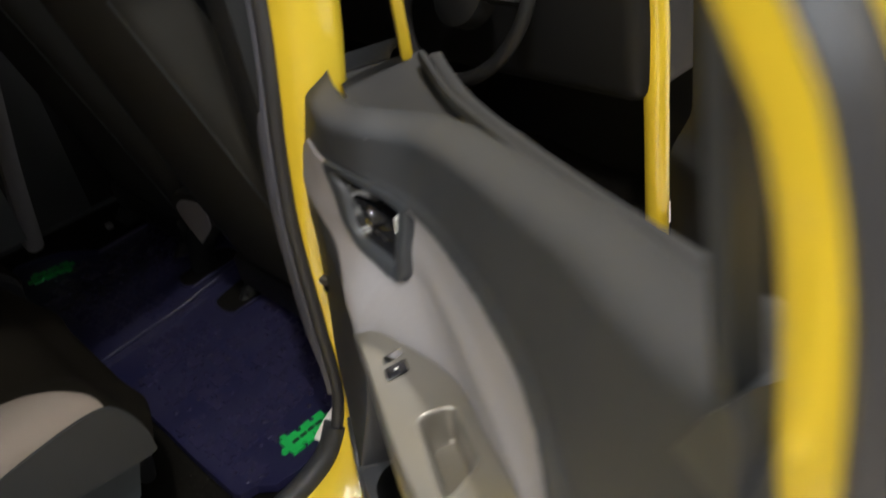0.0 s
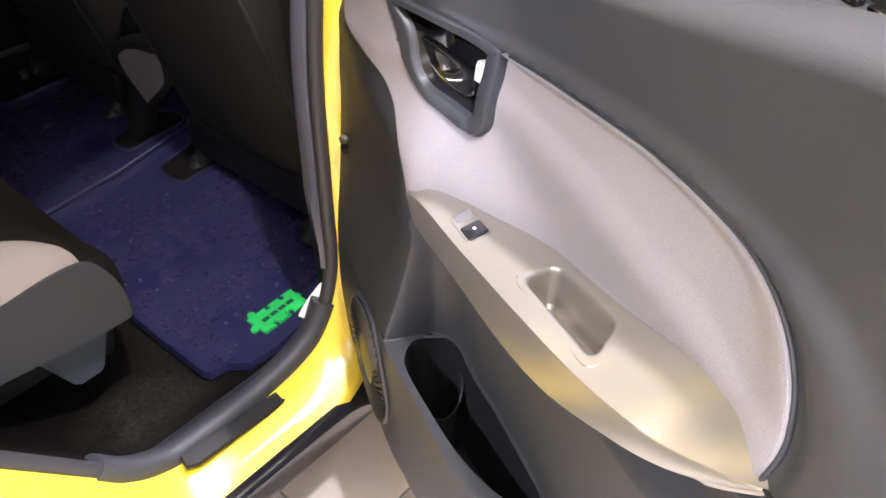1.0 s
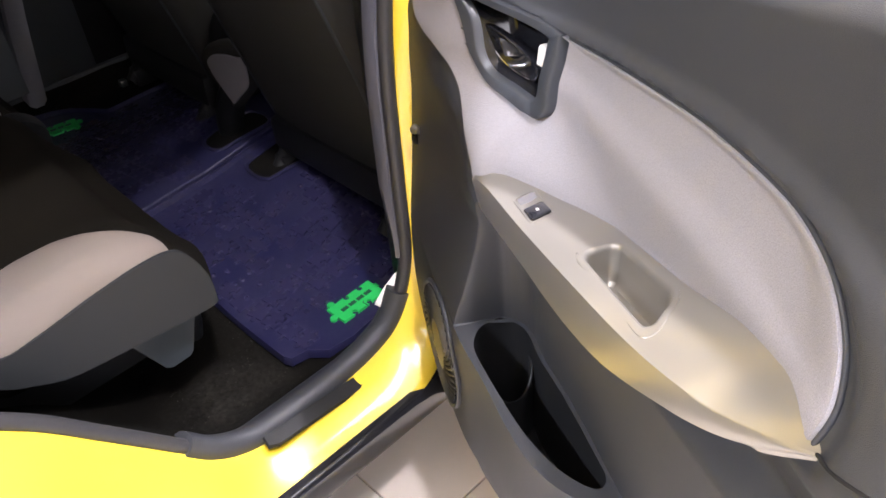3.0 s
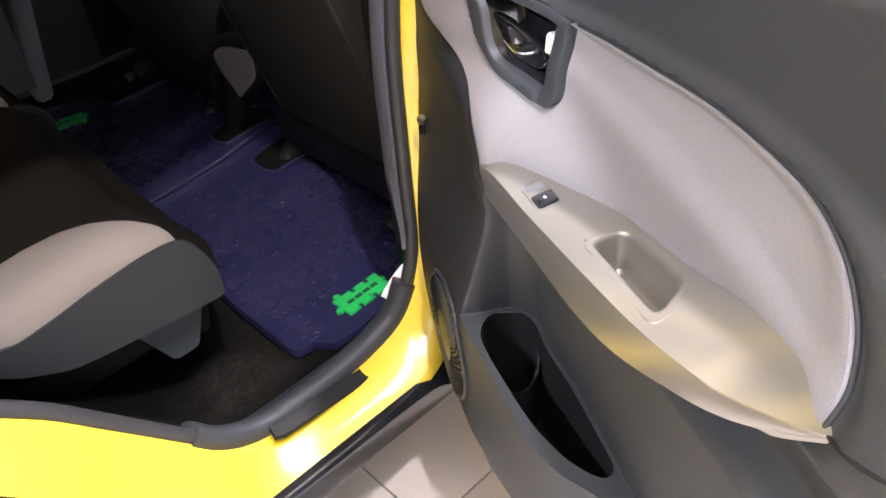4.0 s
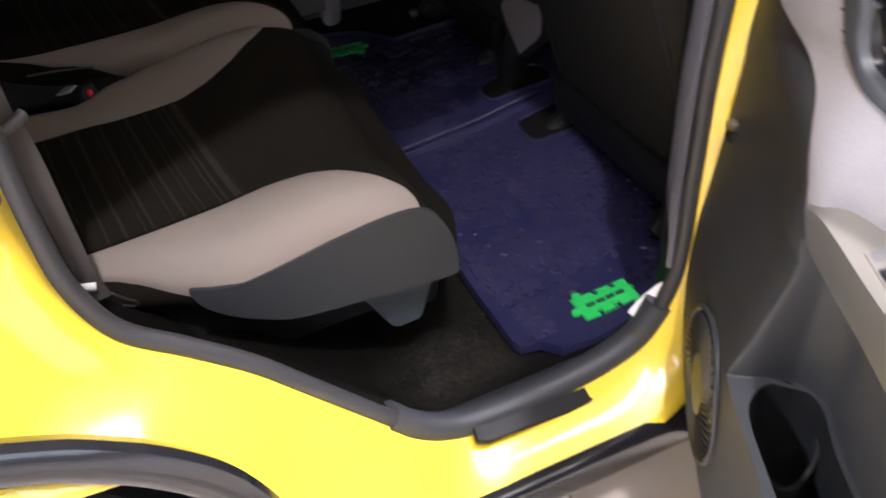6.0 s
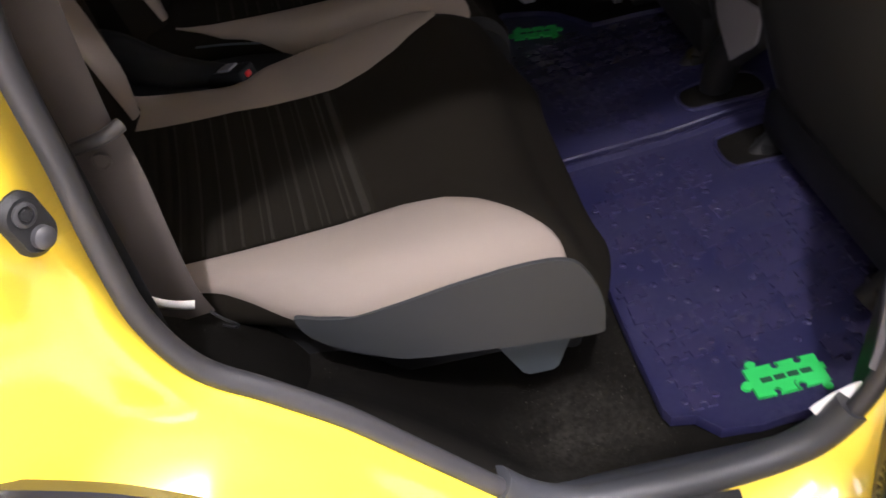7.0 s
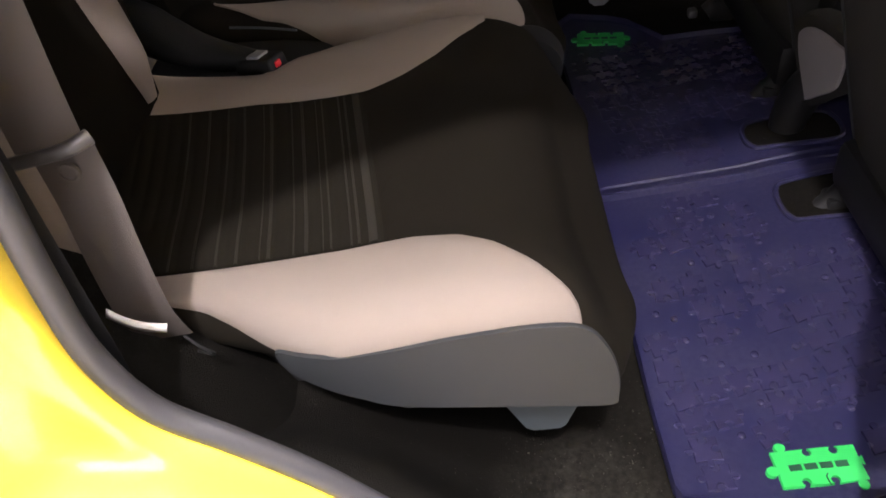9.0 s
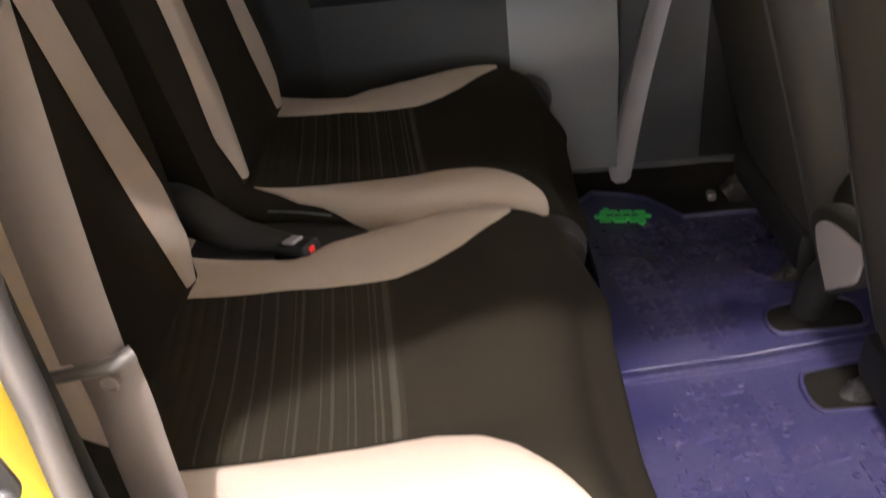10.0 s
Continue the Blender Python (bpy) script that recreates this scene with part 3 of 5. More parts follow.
    # bracket of the far front seat's rail, bare metal
    part("seat_rail", box(0.178, 1.18, 0.395, 0.196, 1.20, 0.412, 0.004), STEEL, car, "bare steel seat rail end")
    return settle(car)


CAR = car_body()

# white paper tag tucked under the seal at the foot of the pillar
def tag():
    c = [(0.078, 0.112, 0.402), (0.097, 0.110, 0.412), (0.112, 0.109, 0.425), (0.126, 0.108, 0.443)]
    pts = spline([Vector(p) for p in c], 12)
    w = [0.003 + 0.011 * math.sin(math.pi * (0.15 + 0.75 * i / 11)) for i in range(12)]
    side = Vector((0.5, -0.7, -0.45)).normalized()
    ob = link("paper_tag", loft([[p + side * wi, p - side * wi] for p, wi in zip(pts, w)], cap=False, closed=False), WHITE)
    solid(ob, 0.0012)
    return tagged(ob, "curled white paper tag at the foot of the door pillar", "tag")


tag()

# ---------------------------------------------------------------- the open rear door
SWING = radians(59.6)
DU = Vector((-math.cos(SWING), -math.sin(SWING), 0))      # from the hinge to the lock side
DN = Vector((-math.sin(SWING), math.cos(SWING), 0))       # out of the trim, into the cabin
DOFF = -0.2102


def on_door(s, p, z):
    return DU * s + DN * (DOFF + p) + Vector((0, 0, z))


UPPER = [(-0.30, 0.118), (-0.17, 0.104), (-0.09, 0.098), (-0.03, 0.086), (0.02, 0.060), (0.07, 0.030), (0.12, 0.010), (0.2, 0.0), (0.45, 0.0), (0.56, 0.012), (0.7, 0.02)]
FRONT = [(0.28, 0.130), (0.43, 0.135), (0.56, 0.130), (0.68, 0.119), (0.76, 0.112), (0.86, 0.103)]
COLUMN = [(0.28, 0.130), (0.43, 0.135), (0.56, 0.128), (0.62, 0.110), (0.68, 0.094), (0.74, 0.085), (0.80, 0.080), (0.86, 0.078)]
BULGE = [(-0.17, 0.130), (0.10, 0.130), (0.2, 0.120), (0.3, 0.110), (0.35, 0.094), (0.39, 0.066), (0.43, 0.047), (0.5, 0.042), (0.7, 0.03)]
SHELF = 0.562
REAR = [(0.28, 0.42), (0.38, 0.48), (0.53, 0.605), (0.65, 0.685), (0.77, 0.73), (0.90, 0.742), (0.98, 0.728), (1.06, 0.702), (1.12, 0.700), (1.2, 0.702)]
INS = [(0.115, 0.934), (0.173, 0.938), (0.265, 0.950), (0.35, 0.961), (0.424, 0.965), (0.475, 0.964), (0.518, 0.955), (0.549, 0.936), (0.566, 0.911), (0.571, 0.888),
       (0.563, 0.864), (0.53, 0.850), (0.46, 0.840), (0.384, 0.822), (0.285, 0.792), (0.182, 0.760), (0.12, 0.754), (0.098, 0.755), (0.084, 0.763), (0.071, 0.786), (0.050, 0.814), (0.026, 0.837), (0.003, 0.853), (-0.021, 0.866),
       (-0.050, 0.875), (-0.081, 0.881), (-0.110, 0.889), (-0.130, 0.905), (-0.133, 0.925), (-0.118, 0.940), (-0.098, 0.946), (-0.032, 0.945), (0.04, 0.942)]
INS_C = Vector((0.28, 0.885, 0))
INS_OUT = spline([Vector((a, b, 0)) for a, b in INS], 200, True)
INS_POLAR = sorted((math.atan2(p.y - INS_C.y, p.x - INS_C.x), (p - INS_C).length) for p in INS_OUT)


def insert_ratio(s, z):
    """Under 1 inside the fabric insert, over 1 outside it."""
    a = math.atan2(z - INS_C.y, s - INS_C.x)
    r = math.hypot(z - INS_C.y, s - INS_C.x)
    if a < INS_POLAR[0][0] or a > INS_POLAR[-1][0]:
        lim = 0.5 * (INS_POLAR[0][1] + INS_POLAR[-1][1])
    else:
        lim = line(INS_POLAR, a)
    return r / lim


BEZ = [(-0.030, 0.946), (-0.012, 0.922), (0.016, 0.884), (0.043, 0.861), (0.073, 0.8525), (0.108, 0.8465), (0.119, 0.848), (0.1245, 0.860), (0.122, 0.889), (0.117, 0.928), (0.112, 0.937), (0.06, 0.941), (0.0, 0.946)]
BEZ_OUT = spline([Vector((a, b, 0)) for a, b in BEZ], 64, True)
BEZ_C = Vector((0.062, 0.898, 0))


def bezel_ratio(v):
    """Under 1 inside the handle's surround."""
    d = Vector((v.x, v.y, 0)) - BEZ_C
    if d.length > 0.2:
        return 2.0
    best = max(BEZ_OUT, key=lambda p: (p - BEZ_C).normalized().dot(d.normalized() if d.length else Vector((1, 0, 0))))
    return d.length / (best - BEZ_C).length


def hung(name, at, label):
    """A door of the car: an Empty under it that holds the door's parts."""
    ob = new(name)
    ob.empty_display_size = 0.05
    ob.location = at
    ob.parent = CAR
    ob.matrix_parent_inverse = Matrix.Translation(-Vector(CAR.location))
    ob["label"] = label
    return ob


def belt_z(s):
    return curve([(-0.2, 1.028), (-0.1, 1.018), (0.0, 1.020), (0.15, 1.044), (0.37, 1.088), (0.53, 1.126), (0.64, 1.152), (0.74, 1.20)], s)


def arm_z(s):
    return 0.78 + 0.17 * (s - 0.11)


def upper(s, z):
    t = belt_z(s)
    return curve(UPPER, s - 0.10 * ease(0.88, 0.78, z)) - 0.27 * max(0.0, z - 0.87) * ease(0.86, 0.91, z) - 0.03 * ease(t - 0.04, t - 0.005, z) ** 1.5


def front_p(s, z):
    f = max(0.0, min(1.0, (s + 0.17) / 0.27))
    return curve(FRONT, z) * (1 - f) + curve(COLUMN, z) * f


# wall behind the bin, hollowed round the cup holder
SCOOP = [(0.098, 0.088), (0.104, 0.073), (0.108, 0.0645), (0.113, 0.0575), (0.119, 0.0515), (0.126, 0.0465), (0.134, 0.0425), (0.142, 0.0405), (0.155, 0.0398), (0.17, 0.0410), (0.195, 0.0410), (0.245, 0.0355), (0.3, 0.033), (0.5, 0.030)]


def base_p(s, z):
    """The door's inner face above the shelf, without groove or lip."""
    k = ease(0.0985, 0.108, s)
    low = front_p(s, z) * (1 - k) + line(SCOOP, s) * k
    k2 = ease(0.765, 0.86, z) * (1 - k) + ease(arm_z(s) - 0.085, arm_z(s) - 0.055, z) * k
    return low * (1 - k2) + upper(s, z) * k2


def trim_p(s, z):
    if z < SHELF:
        k = ease(0.06, 0.14, s)
        p = front_p(s, z) * (1 - k) + curve(BULGE, s) * k - 0.018 * ease(0.36, 0.27, z) - 0.016 * ease(0.1, 0.3, s) * ease(0.44, 0.27, z)
    else:
        p = base_p(s, z)
        q = insert_ratio(s, z)
        p += -0.03 * ease(0.985, 0.93, q) + 0.007 * ease(1.02, 1.08, q) * ease(1.30, 1.12, q) * ease(0.0, 0.15, s)
    p -= 0.13 * ease(-0.164, -0.20, s) ** 1.6
    return p


def car_door():
    door = hung("rear_door", on_door(-0.15, 0.0, 0.27), "open rear door, grey trim, pale fabric insert, silver armrest")
    # rows of the trim: bottom edge, bulge, shelf of the bin, upper part, belt
    rows = [("p", z) for z in span(0.275, 0.55, 22)] + [("p", 0.557)] + [("f", f) for f in (1.0, 0.93, 0.86, 0.14, 0.06, 0.0)] + [("p", z) for z in span(0.566, 0.955, 120)] + [("t", f) for f in span(0.04, 1.0, 30)]
    cols = span(0, 1, 240)

    def s_of(q, z):
        front = -0.2 + 0.05 * ease(0.40, 0.27, z) ** 2
        rear = line(REAR, z) - 0.012
        return line([(0, front), (0.08, front + 0.04), (0.38, 0.096), (0.46, 0.116), (1, rear)], q)

    def trim(q, row):
        kind, v = row
        if kind == "p":
            s = s_of(q, v)
            return on_door(s, trim_p(s, v), v)
        if kind == "f":
            s = s_of(q, SHELF)
            lo, hi = trim_p(s, SHELF - 0.004), trim_p(s, SHELF + 0.002)
            return on_door(s, hi + (lo - hi) * v, SHELF + 0.002 * (1 - v) ** 3 + 0.0003)
        s = s_of(q, 0.955)
        z = 0.955 + (belt_z(s) - 0.008 - 0.955) * v
        return on_door(s, trim_p(s, z), z)

    gap = rows.index(("f", 0.86))

    def keep(i, j):
        s = s_of(cols[i], SHELF)
        if rows[j][0] == "p" and 0.83 < rows[j][1]:
            z = rows[j][1]
            if bezel_ratio(Vector((s_of(cols[i], z), z, 0))) < 0.86:
                return False
        return not (gap - 1 <= j <= gap + 1 and 0.104 < s < 0.392)

    t = part("trim_panel", grid(trim, cols, rows, keep), TRIM, door, "dark grey grained plastic door trim")
    # storage bin below the shelf: cup holder in front, slot behind
    plan = [(0.1085, 0.076), (0.1125, 0.095), (0.128, 0.109), (0.155, 0.1155), (0.22, 0.1085), (0.28, 0.099), (0.328, 0.084), (0.355, 0.069), (0.372, 0.052), (0.368, 0.039), (0.342, 0.033), (0.297, 0.033), (0.245, 0.037), (0.195, 0.0445), (0.170, 0.0435), (0.142, 0.0425), (0.124, 0.049), (0.113, 0.060)]
    pl = spline([Vector((a, b, 0)) for a, b in plan], 72, True)
    cen = Vector((0.21, 0.075, 0))
    rings, shelf_in, shelf_out = [], [], []
    for k, dz in ((1.010, -0.0004), (1.004, 0.0001), (0.998, -0.0012), (0.988, -0.008), (0.95, -0.06), (0.90, -0.15)):
        rings.append([on_door(*(lambda v: (v.x, v.y))(cen + (p - cen) * k), SHELF + dz) for p in pl])
    binp = loft(rings, cap=False)
    binp.faces.new([v for v in binp.verts][-72:])
    for i, p in enumerate(pl):
        d = pl[(i + 1) % 72] - pl[i - 1]
        o = Vector((d.y, -d.x, 0)).normalized() * 0.03
        o = o if o.dot(p - cen) > 0 else -o
        v = p + o
        lim_lo, lim_hi = trim_p(v.x, SHELF + 0.004) - 0.004, trim_p(v.x, SHELF - 0.004) - 0.004
        shelf_in.append(on_door(p.x, p.y, SHELF + 0.0005))
        shelf_out.append(on_door(v.x, max(min(v.y, lim_hi), min(lim_lo, lim_hi)), SHELF - 0.0008))
    part("bin_shelf", loft([shelf_in, shelf_out], cap=False), TRIM, door)
    b = part("door_bin", binp, BLACK, door, "deep black storage bin with a cup holder")
    arc = [radians(a) for a in range(-95, 100, 10)]
    cup_wall = loft([[on_door(0.146 + (0.035 + dr) * math.cos(a), 0.0785 + (0.033 + dr) * math.sin(a), SHELF - 0.056 - dz - 0.016 * math.cos(2 * a) * (dz < 0.05)) for dr, dz in ((0, 0.11), (0, 0.0015), (0.001, 0), (0.003, 0), (0.004, 0.0015), (0.004, 0.11))] for a in arc], cap=False, closed=False)
    part("cup_holder", cup_wall, BLACK, b, "curved wall of the cup holder")
    part("bin_ledge", tube([on_door(0.23, 0.098, SHELF - 0.12), on_door(0.27, 0.085, SHELF - 0.11), on_door(0.33, 0.066, SHELF - 0.12)], 0.004, n=12, sides=8), BLACK, door)

    # fabric insert
    fr = span(0.0, 0.965, 46) + [0.975, 0.988, 1.0, 1.012, 1.03]

    def ins(i, q):
        v = INS_C + (INS_OUT[i] - INS_C) * max(q, 0.001)
        return on_door(v.x, base_p(v.x, v.y) + 0.004 - 0.009 * ease(0.99, 0.80, q) * ease(0.0, 0.12, v.x) - 0.012 * ease(0.985, 1.02, q) ** 1.3, v.y)

    part("fabric_insert", grid(ins, list(range(200)), fr, lambda i, j: bezel_ratio(INS_C + (INS_OUT[i] - INS_C) * fr[j]) > 0.9, close_u=True), INSERT, door, "pale grey knitted fabric insert")
    # dark bead along the fabric's edge, standing for the groove's shadow
    start = next(i for i in range(len(INS_OUT)) if INS_OUT[i].x > 0.125 and INS_OUT[i - 1].x <= 0.125 and INS_OUT[i].y > 0.9)
    lip = [INS_OUT[(start + i) % 200] for i in range(200)]
    lip = lip[:next(i for i, p in enumerate(lip) if p.y < 0.862)]
    part("insert_lip", tube([on_door(p.x, base_p(p.x, p.y) + 0.0006, p.y) for p in lip], 0.0022, n=120, sides=10), TRIM, door, "dark bead standing for the shadow groove round the fabric insert")
    # armrest
    zin = [(0.088, 0.772), (0.092, 0.778), (0.100, 0.7815), (0.115, 0.783), (0.136, 0.782), (0.182, 0.782), (0.285, 0.810), (0.384, 0.838), (0.458, 0.866), (0.52, 0.884), (0.549, 0.889), (0.567, 0.885), (0.577, 0.876)]
    pin = [(0.088, 0.086), (0.092, 0.078), (0.100, 0.066), (0.115, 0.046), (0.136, 0.024), (0.182, 0.002), (0.3, -0.004), (0.5, -0.004), (0.545, 0.002), (0.577, 0.010)]
    zcr = [(0.088, 0.770), (0.092, 0.772), (0.12, 0.780), (0.222, 0.799), (0.35, 0.829), (0.432, 0.842), (0.487, 0.850), (0.512, 0.852), (0.545, 0.862), (0.577, 0.874)]
    pcr = [(0.088, 0.088), (0.13, 0.084), (0.25, 0.079), (0.35, 0.075), (0.432, 0.066), (0.487, 0.054), (0.53, 0.037), (0.557, 0.024), (0.577, 0.013)]
    zlo = [(0.088, 0.768), (0.092, 0.760), (0.10, 0.750), (0.115, 0.744), (0.235, 0.766), (0.30, 0.777), (0.40, 0.797), (0.472, 0.821), (0.52, 0.835), (0.552, 0.853), (0.577, 0.872)]
    plo = [(0.088, 0.089), (0.13, 0.087), (0.25, 0.084), (0.35, 0.081), (0.432, 0.072), (0.487, 0.058), (0.53, 0.039), (0.557, 0.025), (0.577, 0.013)]
    top_steps = span(0, 1, 37)

    def arm(s, w):
        a = (curve(pin, s), curve(zin, s))
        c = (curve(pcr, s), curve(zcr, s))
        l = (curve(plo, s), curve(zlo, s))
        if w <= 1:
            return on_door(s, a[0] + (c[0] - a[0]) * w, a[1] + (c[1] - a[1]) * w + 0.0025 * math.sin(math.pi * w))
        if w <= 2:
            k = w - 1
            return on_door(s, c[0] + (l[0] - c[0]) * k + 0.0015 * math.sin(math.pi * k), c[1] + (l[1] - c[1]) * k)
        return on_door(s, l[0] + (min(l[0], 0.03) - l[0]) * (w - 2), l[1] - 0.004 * (w - 2))

    ws = top_steps + [1.05, 1.12, 1.25, 1.4, 1.6, 1.8, 1.92, 2.0, 2.1, 2.5, 3.0]
    ss = [0.088, 0.0885, 0.0895, 0.091, 0.093, 0.096] + span(0.1, 0.574, 160) + [0.5755, 0.577]

    def skew(s, p):
        """Where the grab cup's corner really lies: its rear end runs slantwise."""
        return s + (0.22 + 0.6 * (s - 0.299) / 0.116) * (p - 0.028)

    cup_zone = [skew(s, p) for s, p in ((0.299, 0.010), (0.299, 0.050), (0.415, 0.050), (0.415, 0.010))]

    def solid_top(i, j):
        if j > 35:
            return True
        s, w = 0.5 * (ss[i] + ss[i + 1]), 0.5 * (ws[j] + ws[j + 1])
        p = curve(pin, s) + (curve(pcr, s) - curve(pin, s)) * w
        f = (p - 0.010) / 0.040
        lo, hi = cup_zone[0] + (cup_zone[1] - cup_zone[0]) * f, cup_zone[3] + (cup_zone[2] - cup_zone[3]) * f
        return not (-0.07 < f < 1.07 and lo - 0.003 < s < hi + 0.003)

    part("armrest", grid(arm, ss, ws, solid_top), SILVER, door, "champagne silver painted armrest")

    # pull cup in the armrest
    def rrect(a0, a1, b0, b1, r, n=8):
        out = []
        for cx, cy, st in ((a1 - r, b1 - r, 0), (a0 + r, b1 - r, 90), (a0 + r, b0 + r, 180), (a1 - r, b0 + r, 270)):
            for k in range(n):
                g = radians(st + 90 * k / (n - 1))
                out.append((cx + r * math.cos(g), cy + r * math.sin(g)))
        return out

    def arm_top(s, p, h=0.0):
        a, c = curve(pin, s), curve(pcr, s)
        w = (p - a) / (c - a)
        za, zc = curve(zin, s), curve(zcr, s)
        return on_door(s, p, za + (zc - za) * w + 0.0025 * math.sin(math.pi * max(0, min(1, w))) + h)

    def cup_ring(gr, h, shift=0.0):
        base = rrect(0.299 - gr, 0.415 + gr, 0.010 - gr, 0.050 + gr, max(0.004, 0.013 + gr * 0.8))
        return [arm_top(skew(s, p) + shift, p, h) for s, p in base]

    cup = loft([cup_ring(0.0085, -0.001), cup_ring(0.0075, 0.0006), cup_ring(0.003, 0.0009), cup_ring(0.001, 0.0002), cup_ring(-0.0005, -0.0015), cup_ring(-0.0015, -0.005), cup_ring(-0.003, -0.024), cup_ring(-0.005, -0.040), cup_ring(-0.008, -0.044)], cap=False)
    cup.verts.ensure_lookup_table()
    cup.faces.new(cup.verts[-32:])
    part("pull_cup", cup, SILVER, door, "silver grab cup")
    # window switch
    slant = lambda s, p, h: arm_top(s + 0.5 * (p - 0.05), p, h)
    part("switch_plate", loft([[slant(s, p, h) for s, p in rrect(0.160 - g, 0.213 + g, 0.040 - g, 0.066 + g, 0.005)] for g, h in ((0.0025, -0.0004), (0.0018, 0.0008), (0.0004, 0.0008), (-0.001, -0.0035))]), SILVER, door, "bright edged switch recess")
    part("switch_slope", loft([[slant(s, p, h + 0.10 * (0.186 - s)) for s, p in rrect(0.162, 0.186, 0.042, 0.064, 0.003)] for h in (-0.0036, -0.0012)]), CHROME, door, "bright finger scoop before the switch")
    part("window_switch", loft([[slant(s, p, h + 0.05 * (s - 0.198)) for s, p in rrect(0.185 + g, 0.2125 - g, 0.0405 + g, 0.0655 - g, 0.002)] for g, h in ((0, -0.004), (0, 0.0016), (0.0016, 0.0028))]), GLOSSBLACK, door, "black window switch")
    part("switch_mark", loft([[slant(s, p, h + 0.05 * (s - 0.198)) for s, p in rrect(0.196, 0.201, 0.0515, 0.0545, 0.0008)] for h in (0.0027, 0.0031)]), WHITE, door)

    # inside handle in its bezel
    bo, bc = BEZ_OUT, BEZ_C

    def bez_p(s):
        return base_p(s, 0.90) + 0.002

    inner = [(-0.012, 0.938), (0.006, 0.922), (0.025, 0.890), (0.042, 0.872), (0.073, 0.8645), (0.099, 0.8605), (0.104, 0.8625), (0.106, 0.870), (0.104, 0.892), (0.101, 0.920), (0.098, 0.927), (0.06, 0.932), (0.01, 0.938)]
    bi = spline([Vector((a, b_, 0)) for a, b_ in inner], 64, True)

    def bring(k, h):
        """A ring of the surround: k 0 at its outline, 1 at the well's edge, more inside."""
        out = []
        for p, q in zip(bo, bi):
            v = p + (q - p) * k
            out.append(on_door(v.x, base_p(v.x, v.y) + 0.005 + h, v.y))
        return out

    hole = loft([bring(0.0, -0.014), bring(0.0, -0.002), bring(0.06, 0.0005), bring(0.14, 0.0015), bring(0.88, 0.0015), bring(0.97, 0.0005), bring(1.0, -0.002), bring(1.03, -0.008)], cap=False)
    part("handle_bezel", hole, TRIM_SMOOTH, door, "dark grey handle surround")
    well = loft([bring(1.02, -0.006), bring(1.06, -0.020), bring(1.12, -0.036), bring(1.3, -0.041), bring(1.7, -0.042)], cap=False)
    well.verts.ensure_lookup_table()
    well.faces.new(well.verts[-64:])
    part("handle_well", well, GLOSSBLACK, door, "gloss black handle well")
    lev = [(0.012, 0.912), (0.022, 0.892), (0.038, 0.878), (0.056, 0.871), (0.074, 0.870), (0.085, 0.876), (0.083, 0.888), (0.064, 0.897), (0.036, 0.908)]
    lo = [(p.x, p.y) for p in spline([Vector((a, b, 0)) for a, b in lev], 40, True)]
    mid = Vector((sum(p[0] for p in lo) / 40, sum(p[1] for p in lo) / 40, 0))

    def lever(k, h):
        return [on_door(mid.x + (a - mid.x) * k, bez_p(a) - 0.010 + 0.12 * (a - 0.05) + h, mid.y + (b_ - mid.y) * k) for a, b_ in lo]

    spoon = loft([lever(0.9, -0.010), lever(1.0, -0.004), lever(1.0, 0.0), lever(0.94, 0.0012), lever(0.84, -0.001), lever(0.6, -0.006), lever(0.3, -0.0085), lever(0.05, -0.009)], cap=False)
    spoon.verts.ensure_lookup_table()
    spoon.faces.new(spoon.verts[-40:])
    part("door_handle", spoon, GLOSSBLACK, door, "gloss black scooped inside handle")
    part("handle_edge", tube([on_door(a, bez_p(a) - 0.0085 + 0.12 * (a - 0.05), b_) for a, b_ in lo[5:24]], 0.0009, n=30, sides=6), CHROME, door, "thin bright edge of the handle")
    part("lock_tab", plate([(0.082, 0.889), (0.094, 0.887), (0.096, 0.911), (0.085, 0.913)], 0.010, lambda a, b_, h: on_door(a, bez_p(a) - 0.016 + h, b_), 0.003), WHITE, door, "pale lock tab")
    part("well_rib", tube([on_door(0.055, bez_p(0.055) - 0.022, 0.876), on_door(0.078, bez_p(0.078) - 0.020, 0.870), on_door(0.100, bez_p(0.100) - 0.016, 0.866)], 0.0018, n=10, sides=6), CHROME, door)

    # speaker grille: a ring of curved slats
    def on_trim(s, z, h):
        return on_door(s, trim_p(s, z) + h, z)

    gc = (0.030, 0.462)
    grille = part("speaker_grille", grid(lambda a, r: on_trim(gc[0] + 0.084 * r * math.cos(a), gc[1] + 0.092 * r * math.sin(a), 0.0022 if r < 0.99 else 0.0005), span(0, 2 * math.pi, 41), [0.0, 0.2, 0.4, 0.6, 0.8, 0.97, 1.0]), BLACK, door, "oval speaker grille with curved slats")
    slat_rows = []
    for k in range(44):
        a0 = 2 * math.pi * k / 44
        bm = tube([on_trim(gc[0] + 0.084 * r * math.cos(a0 + 0.9 * (r - 0.4)), gc[1] + 0.092 * r * math.sin(a0 + 0.9 * (r - 0.4)), 0.004) for r in (0.42, 0.55, 0.7, 0.85, 0.96)], 0.0024, n=6, sides=6)
        part("slat", bm, TRIM_SMOOTH, door)
    part("grille_rim", tube([on_trim(gc[0] + 0.086 * math.cos(a), gc[1] + 0.094 * math.sin(a), 0.002) for a in span(0, 2 * math.pi, 49)[:-1]], 0.0035, sides=8, closed=True, smooth_path=False), TRIM_SMOOTH, door)
